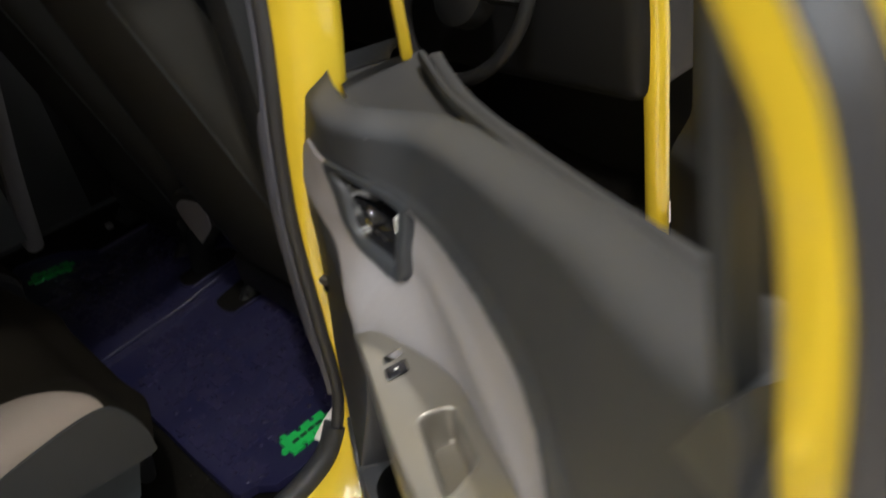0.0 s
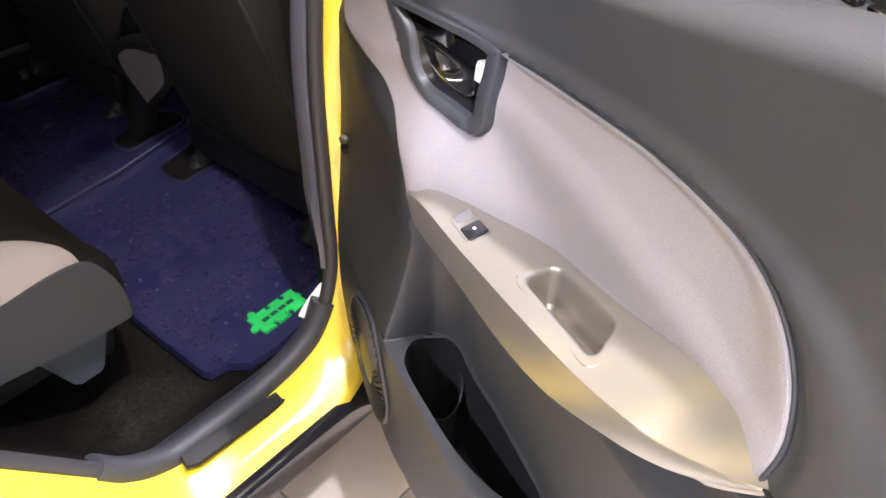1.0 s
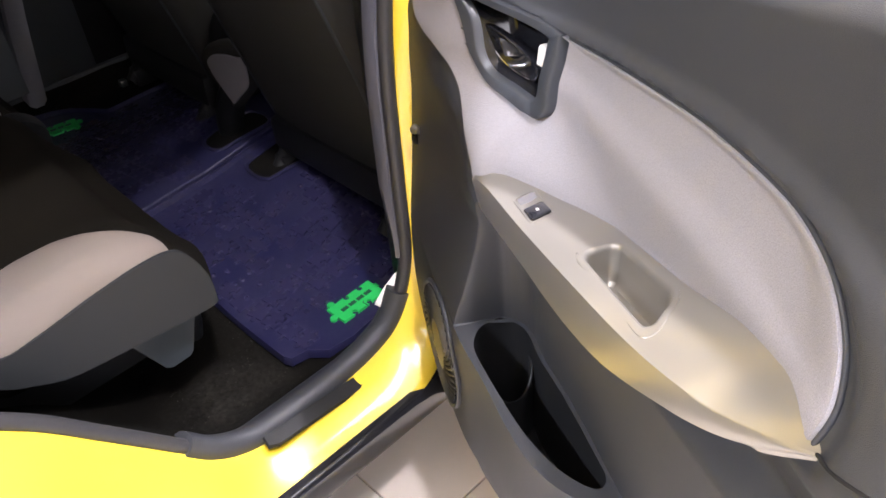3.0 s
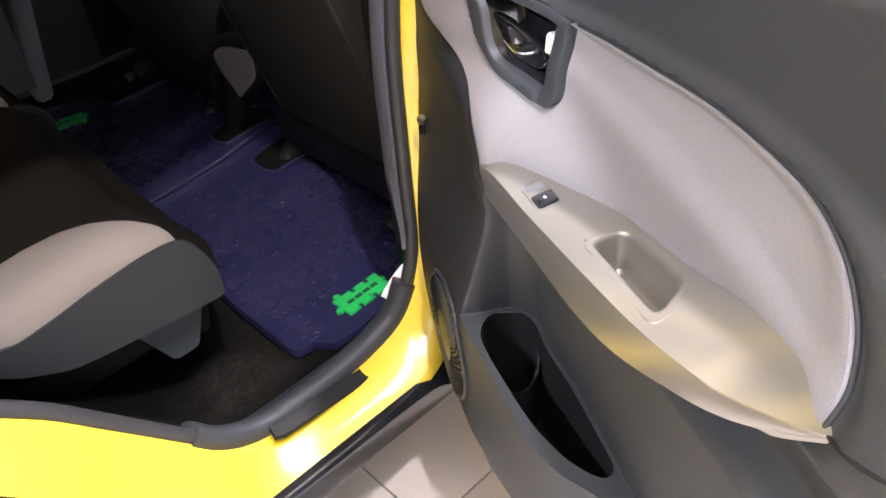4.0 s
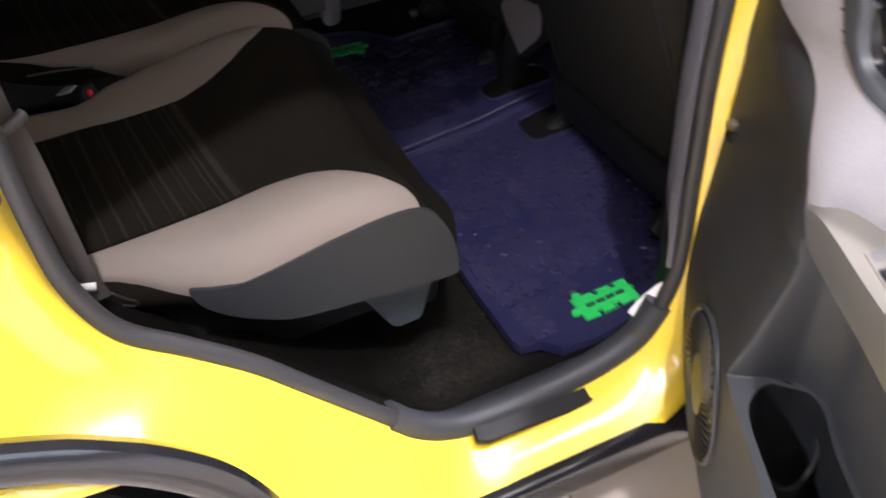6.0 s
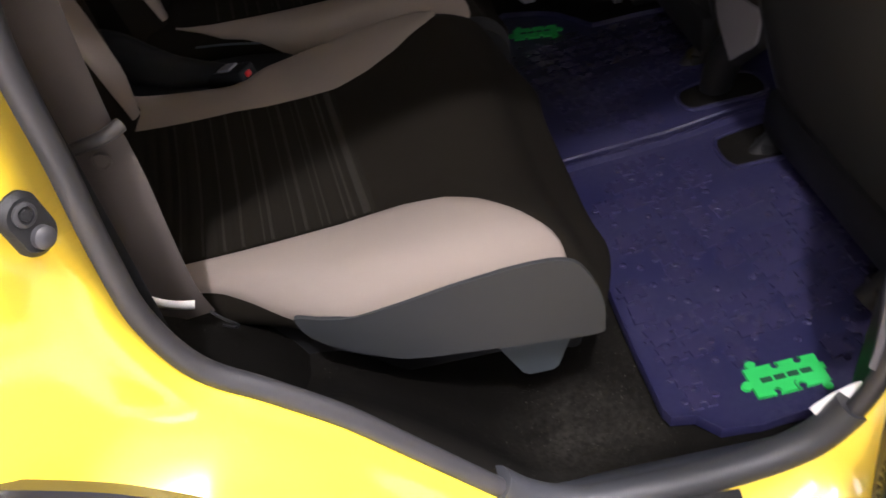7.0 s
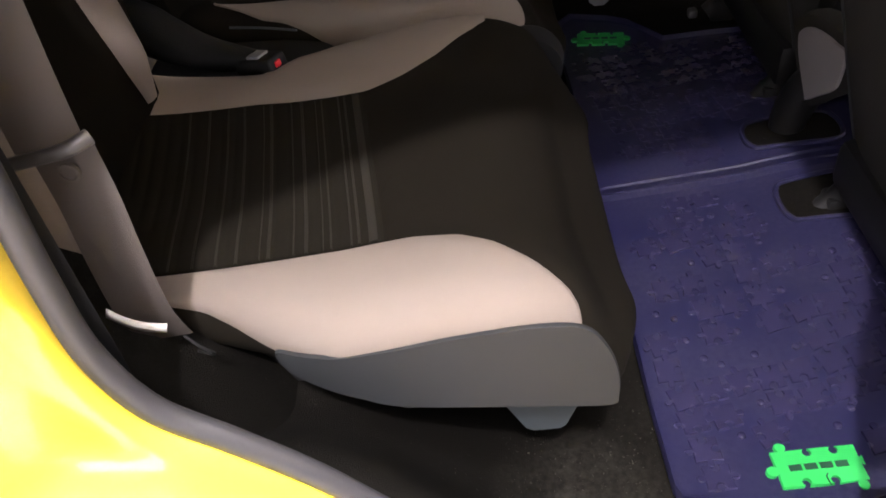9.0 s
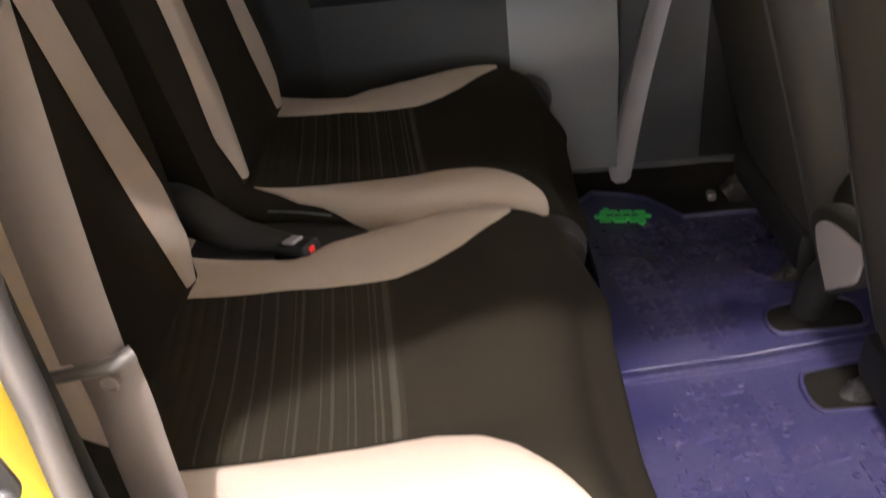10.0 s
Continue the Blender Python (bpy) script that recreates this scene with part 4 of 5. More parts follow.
    part("grille_disc", grid(lambda a, r: on_trim(gc[0] + 0.084 * r * math.cos(a), gc[1] + 0.092 * r * math.sin(a), 0.005), span(0, 2 * math.pi, 33), [0.0, 0.15, 0.3, 0.44]), TRIM_SMOOTH, door)
    # thin gap in the trim behind the armrest's end
    part("trim_gap", tube([on_door(s, trim_p(s, z) + 0.0005, z) for s, z in ((0.574, 0.872), (0.60, 0.885), (0.64, 0.900), (0.70, 0.918))], 0.0016, n=14, sides=6), BLACK, door)

    # outer shell of painted metal
    def shell_p(s, z):
        return -0.115 - 0.02 * math.sin(math.pi * max(0, min(1, (z - 0.27) / 0.8)))

    zs = span(0.262, 0.975, 26)
    sk = part("outer_skin", grid(lambda q, z: on_door(-0.165 + (line(REAR, z) + 0.016 + 0.165) * q, shell_p(0, z), z if z < 0.97 else belt_z(-0.165 + 0.87 * q) - 0.05), span(0, 1, 24), zs), YELLOW, door, "bright yellow outer door skin")
    solid(sk, 0.004, 0.0)
    edge = []
    for z in reversed(zs):
        edge.append((-0.165, z))
    for s in span(-0.165, line(REAR, 0.262) + 0.016, 10)[1:]:
        edge.append((s, 0.262))
    for z in zs[1:]:
        edge.append((line(REAR, z) + 0.016, z))
    sec = [(-0.118, 0.0), (-0.10, 0.004), (-0.06, -0.002), (-0.03, -0.010), (-0.02, -0.02)]
    em = Vector((0.25, 0.65, 0))
    part("door_edge", loft([[on_door(s + (em.x - s) * k * -0.4, p, z + (em.y - z) * k * -0.4) for p, k in sec] for s, z in edge], cap=False, closed=False), YELLOW, door, "yellow folded door edge")
    # window frame: yellow flange, black run channel, yellow lip
    fpath = [(0.742, 0.93), (0.738, 1.04), (0.735, 1.13), (0.729, 1.21), (0.714, 1.262), (0.689, 1.296), (0.60, 1.372), (0.47, 1.43), (0.25, 1.47), (0.0, 1.475), (-0.12, 1.46), (-0.172, 1.38), (-0.185, 1.2), (-0.185, 0.98)]
    fp = spline([Vector((a, b, 0)) for a, b in fpath], 70)

    def frame_strip(sections, name, mat, label=""):
        rings_ = []
        for i, p in enumerate(fp):
            d = (fp[min(i + 1, 69)] - fp[max(i - 1, 0)]).normalized()
            o = Vector((d.y, -d.x, 0))       # out of the window
            thin = 1.0 - 0.75 * ease(0.05, -0.1, p.x)
            rings_.append([on_door(p.x + o.x * a * thin, -0.075 + (pp + 0.075) * thin, p.y + o.y * a * thin) for a, pp in sections])
        return part(name, loft(rings_, cap=False, closed=True), mat, door, label)

    frame_strip([(-0.042, -0.066), (-0.040, -0.052), (-0.025, -0.046), (-0.006, -0.050), (-0.002, -0.06), (-0.02, -0.1), (-0.04, -0.1)], "window_frame", YELLOW, "yellow painted window frame")
    frame_strip([(-0.006, -0.062), (-0.003, -0.048), (0.006, -0.043), (0.014, -0.050), (0.016, -0.07), (0.01, -0.08)], "frame_seal", RUBBER, "dark rubber frame seal")
    frame_strip([(0.012, -0.07), (0.016, -0.056), (0.034, -0.060), (0.045, -0.09), (0.040, -0.115), (0.0, -0.115), (0.0, -0.09)], "frame_flange", YELLOW)
    # division bar of the quarter window and the belt strip
    part("division_bar", loft([[on_door(s, p, z) for s, p in ((0.650 - 0.03 * k, -0.056), (0.666 - 0.03 * k, -0.056), (0.666 - 0.03 * k, -0.070), (0.650 - 0.03 * k, -0.070))] for k, z in ((0, 1.08), (0.4, 1.2), (1, 1.42))]), TRIM_SMOOTH, door, "dark grey window division bar")
    part("belt_strip", loft([[on_door(s, p, belt_z(s) + h) for p, h in ((-0.084, -0.022), (-0.088, -0.014), (-0.094, -0.014), (-0.098, -0.02), (-0.10, -0.05))] for s in span(-0.15, 0.72, 24)], cap=False, closed=False), BLACK, door, "black window belt strip")
    part("belt_outer", loft([[on_door(s, p, belt_z(s) + h) for p, h in ((-0.10, -0.05), (-0.102, -0.028), (-0.106, -0.026), (-0.118, -0.027), (-0.12, -0.04))] for s in span(-0.16, 0.70, 20)], cap=False, closed=False), BLACK, door)
    part("front_ledge", grid(lambda s, k: on_door(s, -0.10 + 0.12 * k, belt_z(s) - 0.034), span(-0.19, 0.04, 12), span(0, 1, 5)), BLACK, door, "black ledge at the window's front corner")
    part("corner_cover", plate([(0.600, 0.990), (0.615, 1.035), (0.638, 1.088), (0.662, 1.130), (0.684, 1.161), (0.690, 1.150), (0.690, 1.08), (0.690, 0.99)], 0.020, lambda a, b_, h: on_door(a, -0.062 + h, b_), 0.005), TRIM_SMOOTH, door, "dark plastic corner cover")
    for z in (0.42, 0.86):
        part("hinge", box(-0.02, -0.03, -0.025, 0.06, 0.02, 0.025, 0.006, 2, Matrix.Translation(on_door(-0.185, -0.05, z))), YELLOW, door)
    return settle(door)


car_door()

# ---------------------------------------------------------------- rear seats
PROF = [(-0.72, 0.672), (-0.66, 0.656), (-0.58, 0.646), (-0.48, 0.641), (-0.39, 0.640), (-0.31, 0.643), (-0.25, 0.642), (-0.205, 0.632), (-0.170, 0.610), (-0.146, 0.575), (-0.134, 0.540), (-0.136, 0.514), (-0.152, 0.500)]
PP = spline([Vector((a, 0, b)) for a, b in PROF], 61)
RAD, SIDE = 0.042, 0.085
Y0 = 0.203


def prof(u):
    f = max(0.0, min(1.0, u)) * 60
    i = min(int(f), 59)
    p = PP[i].lerp(PP[i + 1], f - i)
    d = (PP[min(i + 2, 60)] - PP[max(i - 1, 0)]).normalized()
    return p, Vector((-d.z, 0, d.x))


def u_of_x(x):
    for i in range(60):
        if PP[i].x <= x <= PP[i + 1].x:
            return (i + (x - PP[i].x) / (PP[i + 1].x - PP[i].x)) / 60
    return 0.8


def inner_edge(x):
    return line([(-0.72, 0.690), (-0.535, 0.694), (-0.49, 0.735), (-0.43, 0.762), (-0.35, 0.780), (-0.25, 0.789)], x)


def outer_edge(x):
    return line([(-0.72, 0.262), (-0.53, 0.245), (-0.47, 0.225), (-0.40, Y0), (-0.13, Y0)], x)


def cushion(u, w):
    """A point of the cushion: u from back to front, w metres across from the outer foot of the side, over the top, to the inner foot."""
    p, n = prof(u)
    y0, y1 = outer_edge(p.x), inner_edge(p.x)
    arc = RAD * math.pi / 2
    flat = y1 - y0 - 2 * RAD
    if w < SIDE:
        y, drop = y0, RAD + (SIDE - w) * (1 - 0.85 * ease(0.62, 0.80, u))
        y += 0.055 * ease(-0.42, -0.48, p.x) * ease(SIDE, 0.02, w) + 0.045 * ease(0.055, 0.0, w)
    elif w < SIDE + arc:
        a = (w - SIDE) / RAD
        y, drop = y0 + RAD * (1 - math.cos(a)), RAD * (1 - math.sin(a))
    elif w < SIDE + arc + flat:
        y, drop = y0 + RAD + (w - SIDE - arc), 0.0
    elif w < SIDE + 2 * arc + flat:
        a = (w - SIDE - arc - flat) / RAD
        y, drop = y1 - RAD * (1 - math.sin(a)), RAD * (1 - math.cos(a))
    else:
        y, drop = y1, RAD + (w - SIDE - 2 * arc - flat)
    e = min(y - y0, y1 - y)
    nose = 0.036 * ease(0.0, 0.13, e) * ease(0.72, 0.88, u)
    front = ease(-0.48, -0.26, p.x) * ease(-0.14, -0.19, p.x)
    rise = (0.008 + 0.010 * front) * ease(0.16, 0.05, e) * ease(0.10, 0.0, drop)
    rise -= 0.006 * ease(0.1, 0.2, e)
    return Vector((p.x + nose, y, p.z)) + n * (rise - drop)


def w_of_y(x, y):
    y0, y1 = outer_edge(x), inner_edge(x)
    arc, flat = RAD * math.pi / 2, y1 - y0 - 2 * RAD
    if y < y0 + RAD:
        return SIDE + RAD * math.acos(max(0.0, min(1.0, 1 - (y - y0) / RAD)))
    if y < y1 - RAD:
        return SIDE + arc + y - y0 - RAD
    return SIDE + arc + flat + RAD * math.asin(max(0.0, min(1.0, 1 - (y1 - y) / RAD)))


def cushion_out(u, w, h):
    e = 0.004
    a, b = cushion(min(u + e, 1), w) - cushion(max(u - e, 0), w), cushion(u, w + e) - cushion(u, w - e)
    return cushion(u, w) + b.cross(a).normalized() * (-h)


def patch(ua, ub, lo, hi, nu, nv, h):
    """A cover panel on the cushion between two edges lo(x) and hi(x), given in metres across."""
    us = span(ua, ub, nu)

    def fn(u, v):
        x = prof(u)[0].x
        a, b = lo(x), hi(x)
        edge = min(1.0, 8 * v, 8 * (1 - v))
        return cushion_out(u, a + (b - a) * v, h * (0.25 + 0.75 * edge))
    return grid(fn, us, span(0, 1, nv))


def slant_stripe(x0, wide, yb, yi, n=5, h=0.0034, rib=0.0):
    """A woven band across the cushion, set further back at its inner end, ribbed where asked."""
    def fn(a, v):
        x = x0 + wide * (a - 0.5) + 0.009 - 0.041 * v
        u = u_of_x(x)
        w0, w1 = w_of_y(x, line(yb, x) + 0.003), w_of_y(x, line(yi, x) - 0.003)
        lift = 0.4 + 0.6 * min(1.0, 5 * a, 5 * (1 - a)) if not rib else 1.0
        return cushion_out(u, w0 + (w1 - w0) * v, h * lift + rib * abs(math.sin(math.pi * 18 * a)) ** 0.6)
    return grid(fn, span(0, 1, n), span(0, 1, 26))


def rear_seat(near):
    seat = thing("rear_seat", (-0.4, 0.5, 0.40), "black velour rear seat with taupe side panels and grey stripes", "car seat", "rear seats")
    ws_total = lambda x: 2 * SIDE + RAD * math.pi + inner_edge(x) - outer_edge(x) - 2 * RAD
    body = part("seat_cushion", grid(lambda u, v: cushion(u, v * ws_total(prof(u)[0].x)), span(0, 1, 70), span(0, 1, 64)), SEATBLACK, seat, "black velour seat cushion")
    # outer taupe panel
    yb = [(-0.66, 0.284), (-0.586, 0.287), (-0.51, 0.296), (-0.422, 0.310), (-0.363, 0.319), (-0.327, 0.323), (-0.28, 0.318), (-0.246, 0.300), (-0.214, 0.270), (-0.191, 0.244), (-0.176, 0.222), (-0.168, 0.204)]
    low = [(-0.66, SIDE + 0.06), (-0.60, SIDE + 0.045), (-0.565, SIDE + 0.032), (-0.53, SIDE + 0.028), (-0.50, SIDE + 0.020), (-0.46, SIDE + 0.002), (-0.425, SIDE - 0.010), (-0.38, SIDE - 0.004), (-0.30, SIDE + 0.008), (-0.22, SIDE + 0.006), (-0.168, SIDE - 0.006)]
    xs0, xs1 = -0.64, -0.169
    part("outer_bolster", patch(u_of_x(xs0), u_of_x(xs1), lambda x: line(low, x), lambda x: max(w_of_y(x, line(yb, x)), line(low, x) + 0.002), 70, 22, 0.004), CREAM, body, "taupe cream outer side panel")
    # inner taupe panel
    yi = [(-0.70, 0.575), (-0.608, 0.589), (-0.538, 0.599), (-0.46, 0.613), (-0.392, 0.625), (-0.342, 0.650), (-0.30, 0.677), (-0.25, 0.724), (-0.232, 0.748)]
    hi_w = lambda x: w_of_y(x, inner_edge(x)) + 0.012
    part("inner_bolster", patch(u_of_x(-0.70), u_of_x(-0.233), lambda x: w_of_y(x, line(yi, x)), lambda x: max(hi_w(x), w_of_y(x, line(yi, x)) + 0.003), 70, 18, 0.004), CREAM, body, "taupe inner side panel")
    # ribbed centre field with woven stripes
    part("centre_field", slant_stripe(-0.509, 0.29, yb, yi, 150, 0.0016, 0.0014), STRIPEDARK, body, "charcoal ribbed centre field")
    for x0, wd in ((-0.374, 0.0125), (-0.389, 0.0045), (-0.397, 0.0025), (-0.418, 0.0030), (-0.426, 0.0015), (-0.443, 0.0050), (-0.456, 0.0025), (-0.481, 0.0050), (-0.490, 0.0020), (-0.513, 0.0045), (-0.533, 0.0040), (-0.556, 0.0040), (-0.580, 0.0040)):
        part("stripe", slant_stripe(x0, wd, yb, yi), STRIPE, body)
    # grey side cover with its foot
    if near:
        top = [(-0.455, 0.628), (-0.43, 0.620), (-0.40, 0.614), (-0.35, 0.619), (-0.28, 0.630), (-0.21, 0.636), (-0.170, 0.630)]
        front = [(-0.150, 0.605), (-0.136, 0.565), (-0.134, 0.525), (-0.142, 0.511)]
        bottom = [(-0.205, 0.516), (-0.263, 0.522), (-0.349, 0.533), (-0.387, 0.550), (-0.417, 0.568), (-0.447, 0.598)]
        ol = [(p.x, p.y) for p in spline([Vector((a, b, 0)) for a, b in top + front + bottom], 90, True)]
        cover = part("side_cover", plate(ol, 0.005, lambda a, b_, h: Vector((a, 0.204 - h, b_)), 0.0014), SIDEGREY, seat, "charcoal vinyl side cover")
        ft = [(-0.276, 0.532), (-0.268, 0.500), (-0.226, 0.411), (-0.217, 0.405), (-0.186, 0.406), (-0.179, 0.412), (-0.157, 0.474), (-0.152, 0.532)]
        part("foot_cover", plate(ft, 0.05, lambda a, b_, h: Vector((a, 0.296 - h, b_)), 0.004), FOOTGREY, seat, "blue-grey plastic foot cover")
        part("seat_leg", loft([[Vector((-0.148 + 0.022 * k * math.cos(a), 0.315 + 0.014 * math.sin(a), z)) for a in span(0, 2 * math.pi, 19)[:-1]] for k, z in ((1.0, 0.53), (1.05, 0.45), (0.9, 0.40), (0.6, 0.375))]), BLACK, seat, "black seat leg")
        part("seat_base", box(-0.62, 0.27, 0.42, -0.19, 0.72, 0.58, 0.02), BLACK, seat, "black seat base")
    else:
        part("seat_base", box(-0.62, 0.24, 0.40, -0.19, 0.72, 0.58, 0.02), BLACK, seat)
    part("pivot_cover", loft([[Vector((-0.172 + r * math.cos(a), 0.780 + h, 0.570 + r * math.sin(a))) for a in span(0, 2 * math.pi, 33)[:-1]] for r, h in ((0.050, -0.03), (0.056, 0.0), (0.054, 0.008), (0.048, 0.010), (0.046, 0.006), (0.03, 0.008))]), BLACK, seat, "round black hinge cover")

    # backrest, leaning
    def lean(z):
        return -0.672 - 0.17 * (z - 0.68)

    def back_ring(z, k):
        yl = 0.262 + 0.012 * ease(0.9, 1.2, z)
        yr = line([(0.62, 0.640), (0.70, 0.668), (0.80, 0.712), (0.95, 0.735), (1.25, 0.735)], z)
        x = lean(z)
        n, out = 10, []
        front = []
        for t in span(0, 1, 25):
            y = yl + (yr - yl) * t
            e = min(t, 1 - t)
            bul = 0.030 * ease(0.0, 0.10, e) + 0.014 * ease(0.30, 0.08, e) * ease(0.0, 0.08, e)
            front.append(Vector((x + (bul - 0.03) * k - 0.02 * (1 - k), y, z)))
        back = [Vector((x - 0.11 * k - 0.03, y, z)) for y in (yr, yr - 0.1, yl + 0.1, yl)]
        return front + back

    zs = [0.60, 0.62, 0.66] + span(0.70, 1.20, 18) + [1.225, 1.24]
    ks = [0.6, 0.9, 1.0] + [1.0] * 18 + [0.8, 0.3]
    bk = part("seat_back", loft([back_ring(z, k) for z, k in zip(zs, ks)]), SEATBLACK, seat, "black velour seat back")

    def strip(lo, hi, h=0.004):
        def fn(z, t):
            y = line(lo, z) + (line(hi, z) - line(lo, z)) * t
            yl = 0.262 + 0.012 * ease(0.9, 1.2, z)
            yr = line([(0.62, 0.640), (0.70, 0.668), (0.80, 0.712), (0.95, 0.735), (1.25, 0.735)], z)
            tt = max(0.0, min(1.0, (y - yl) / (yr - yl)))
            e = min(tt, 1 - tt)
            bul = 0.030 * ease(0.0, 0.10, e) + 0.014 * ease(0.30, 0.08, e) * ease(0.0, 0.08, e)
            ed = min(1.0, 6 * t, 6 * (1 - t))
            return Vector((lean(z) + bul - 0.03 + h * (0.2 + 0.8 * ed) + 0.004, y, z))
        return grid(fn, span(0.675, 1.2, 40), span(0, 1, 10))

    part("inner_back_panel", strip([(0.675, 0.584), (0.75, 0.584), (0.93, 0.572), (1.2, 0.56)], [(0.675, 0.606), (0.72, 0.636), (0.80, 0.645), (0.93, 0.634), (1.2, 0.622)]), CREAM, bk, "taupe back side panel")
    part("outer_back_panel", strip([(0.675, 0.292), (0.75, 0.285), (0.86, 0.29), (1.2, 0.30)], [(0.675, 0.318), (0.72, 0.348), (0.80, 0.378), (0.93, 0.385), (1.2, 0.38)]), CREAM, bk, "taupe back side panel")
    return settle(seat)


SEAT = rear_seat(True)
FAR_SEAT = copy_thing(rear_seat(False), Matrix.Translation((-0.4, 0.5 + 0.595, 0.40)))
for o in [ob for ob in scene.objects if ob.name.startswith("rear_seat") and ob not in (SEAT, FAR_SEAT)]:
    for ch in list(o.children_recursive):
        bpy.data.objects.remove(ch)
    bpy.data.objects.remove(o)


def buckles():
    t = thing("seat_buckle", (-0.6, 0.75, 0.64), "black belt buckle with red release button between the rear seats", "buckle")
    well = part("buckle_well", loft([[Vector((x, y, z)) for x, y in ((-0.73, 0.675), (-0.50, 0.685), (-0.44, 0.745), (-0.45, 0.80), (-0.52, 0.865), (-0.73, 0.88))] for z in (0.50, 0.612)]), BLACK, t)
    part("latch_arm", tube([(-0.79, 0.82, 0.64), (-0.755, 0.80, 0.675), (-0.715, 0.78, 0.680), (-0.675, 0.762, 0.668), (-0.632, 0.745, 0.655), (-0.585, 0.728, 0.650), (-0.545, 0.712, 0.650)], lambda f: 0.050 - 0.036 * f, n=40, sides=20), BLACK, t, "curved black plastic belt stalk")
    m = Matrix.Translation((-0.535, 0.700, 0.650)) @ Matrix.Rotation(radians(-32), 4, "Z") @ Matrix.Rotation(radians(-12), 4, "Y")
    b = part("buckle", box(-0.045, -0.017, -0.014, 0.03, 0.017, 0.014, 0.006, 3, m), BLACK, t)
    part("release_button", box(0.026, -0.008, -0.001, 0.032, 0.003, 0.008, 0.002, 2, m), RED, b, "red release button")
    part("latch_slot", box(-0.018, -0.012, 0.010, 0.006, 0.010, 0.0175, 0.002, 2, m), FARTRIM, b)
    part("trim_line", tube([(-0.60, 0.80, 0.66), (-0.55, 0.795, 0.657), (-0.50, 0.785, 0.653)], 0.0018, n=10, sides=6), FOOTGREY, t)
    return settle(t)


buckles()


def seat_belt():
    t = thing("seat_belt", (-0.56, 0.2, 0.66), "taupe seat belt webbing in a black guide loop", "seat belt")

    def web(pts, wd, name, label=""):
        pts = spline([Vector(p) for p in pts], 40)
        sd, out = Vector((1, 0.0, 0.12)).normalized(), Vector((0, -1, 0))
        sec = [(-0.5, 0.0), (-0.46, 0.0007), (0.46, 0.0007), (0.5, 0.0), (0.46, -0.0007), (-0.46, -0.0007)]
        return part(name, loft([[p + sd * wd * a + out * h for a, h in sec] for p in pts]), BELT, t, label)

    web([(-0.500, 0.165, 1.42), (-0.528, 0.185, 1.25), (-0.548, 0.196, 1.08), (-0.558, 0.2, 0.95), (-0.562, 0.202, 0.872)], 0.056, "upper_webbing", "taupe belt webbing")
    web([(-0.557, 0.206, 0.872), (-0.556, 0.206, 0.82), (-0.558, 0.205, 0.76), (-0.560, 0.208, 0.69), (-0.558, 0.22, 0.64)], 0.052, "lower_webbing", "taupe belt webbing in shade")
    part("guide_bar", tube([(-0.64, 0.198, 0.862), (-0.60, 0.188, 0.868), (-0.57, 0.185, 0.874), (-0.54, 0.185, 0.880), (-0.526, 0.196, 0.882)], lambda f: 0.0048 + 0.0014 * f, n=24, sides=12), GUIDE, t, "dark grey plastic guide bar")
    part("guide_button", loft([[Vector((-0.556 + r * math.cos(a), 0.201 - h, 0.850 + r * math.sin(a))) for a in span(0, 2 * math.pi, 17)[:-1]] for r, h in ((0.0085, 0), (0.0085, 0.003), (0.0065, 0.0035), (0.0055, 0.002))]), BELT, t, "small round button stop")
    lab = spline([Vector(p) for p in ((-0.584, 0.194, 0.7035), (-0.568, 0.190, 0.6945), (-0.553, 0.190, 0.6865), (-0.538, 0.194, 0.679))], 12)
    ob = part("belt_label", loft([[p + Vector((0.002, 0.0, 0.0060)), p + Vector((0, -0.002, 0)), p - Vector((0.002, 0, 0.0050))] for p in lab], cap=False, closed=False), WHITE, t, "white cloth label at the belt's foot")
    solid(ob, 0.001)
    part("anchor_hook", tube([(-0.53, 0.2, 0.662), (-0.518, 0.195, 0.652), (-0.508, 0.196, 0.640), (-0.514, 0.2, 0.634), (-0.524, 0.2, 0.640)], 0.0014, n=20, sides=6), BLACK, t)
    return settle(t)


seat_belt()

# ---------------------------------------------------------------- floor mats
def mat_z(x, y):
    return 0.308 + 0.040 * ease(0.30, 0.62, y) * ease(1.28, 0.96, y) + 0.02 * ease(0.10, 0.30, x)


def jigsaw(size, knobs, n=7):
    """Outline of a jigsaw piece: knobs gives, side by side, 1 for a knob, -1 for a hole and 0 for none."""
    h = size / 2
    out = []
    for k, (x, y, dx, dy) in enumerate(((-h, -h, 1, 0), (h, -h, 0, 1), (h, h, -1, 0), (-h, h, 0, -1))):
        nx, ny = dy, -dx
        out.append((x, y))
        if knobs[k]:
            r, sg = size * 0.15, knobs[k]
            cx, cy = x + dx * h, y + dy * h
            for j in range(n):
                along, off = -r * math.cos(radians(-60 + 300 * j / (n - 1))), r * 0.75 + r * math.sin(radians(-60 + 300 * j / (n - 1)))
                out.append((cx + dx * along + nx * off * sg, cy + dy * along + ny * off * sg))
    return out


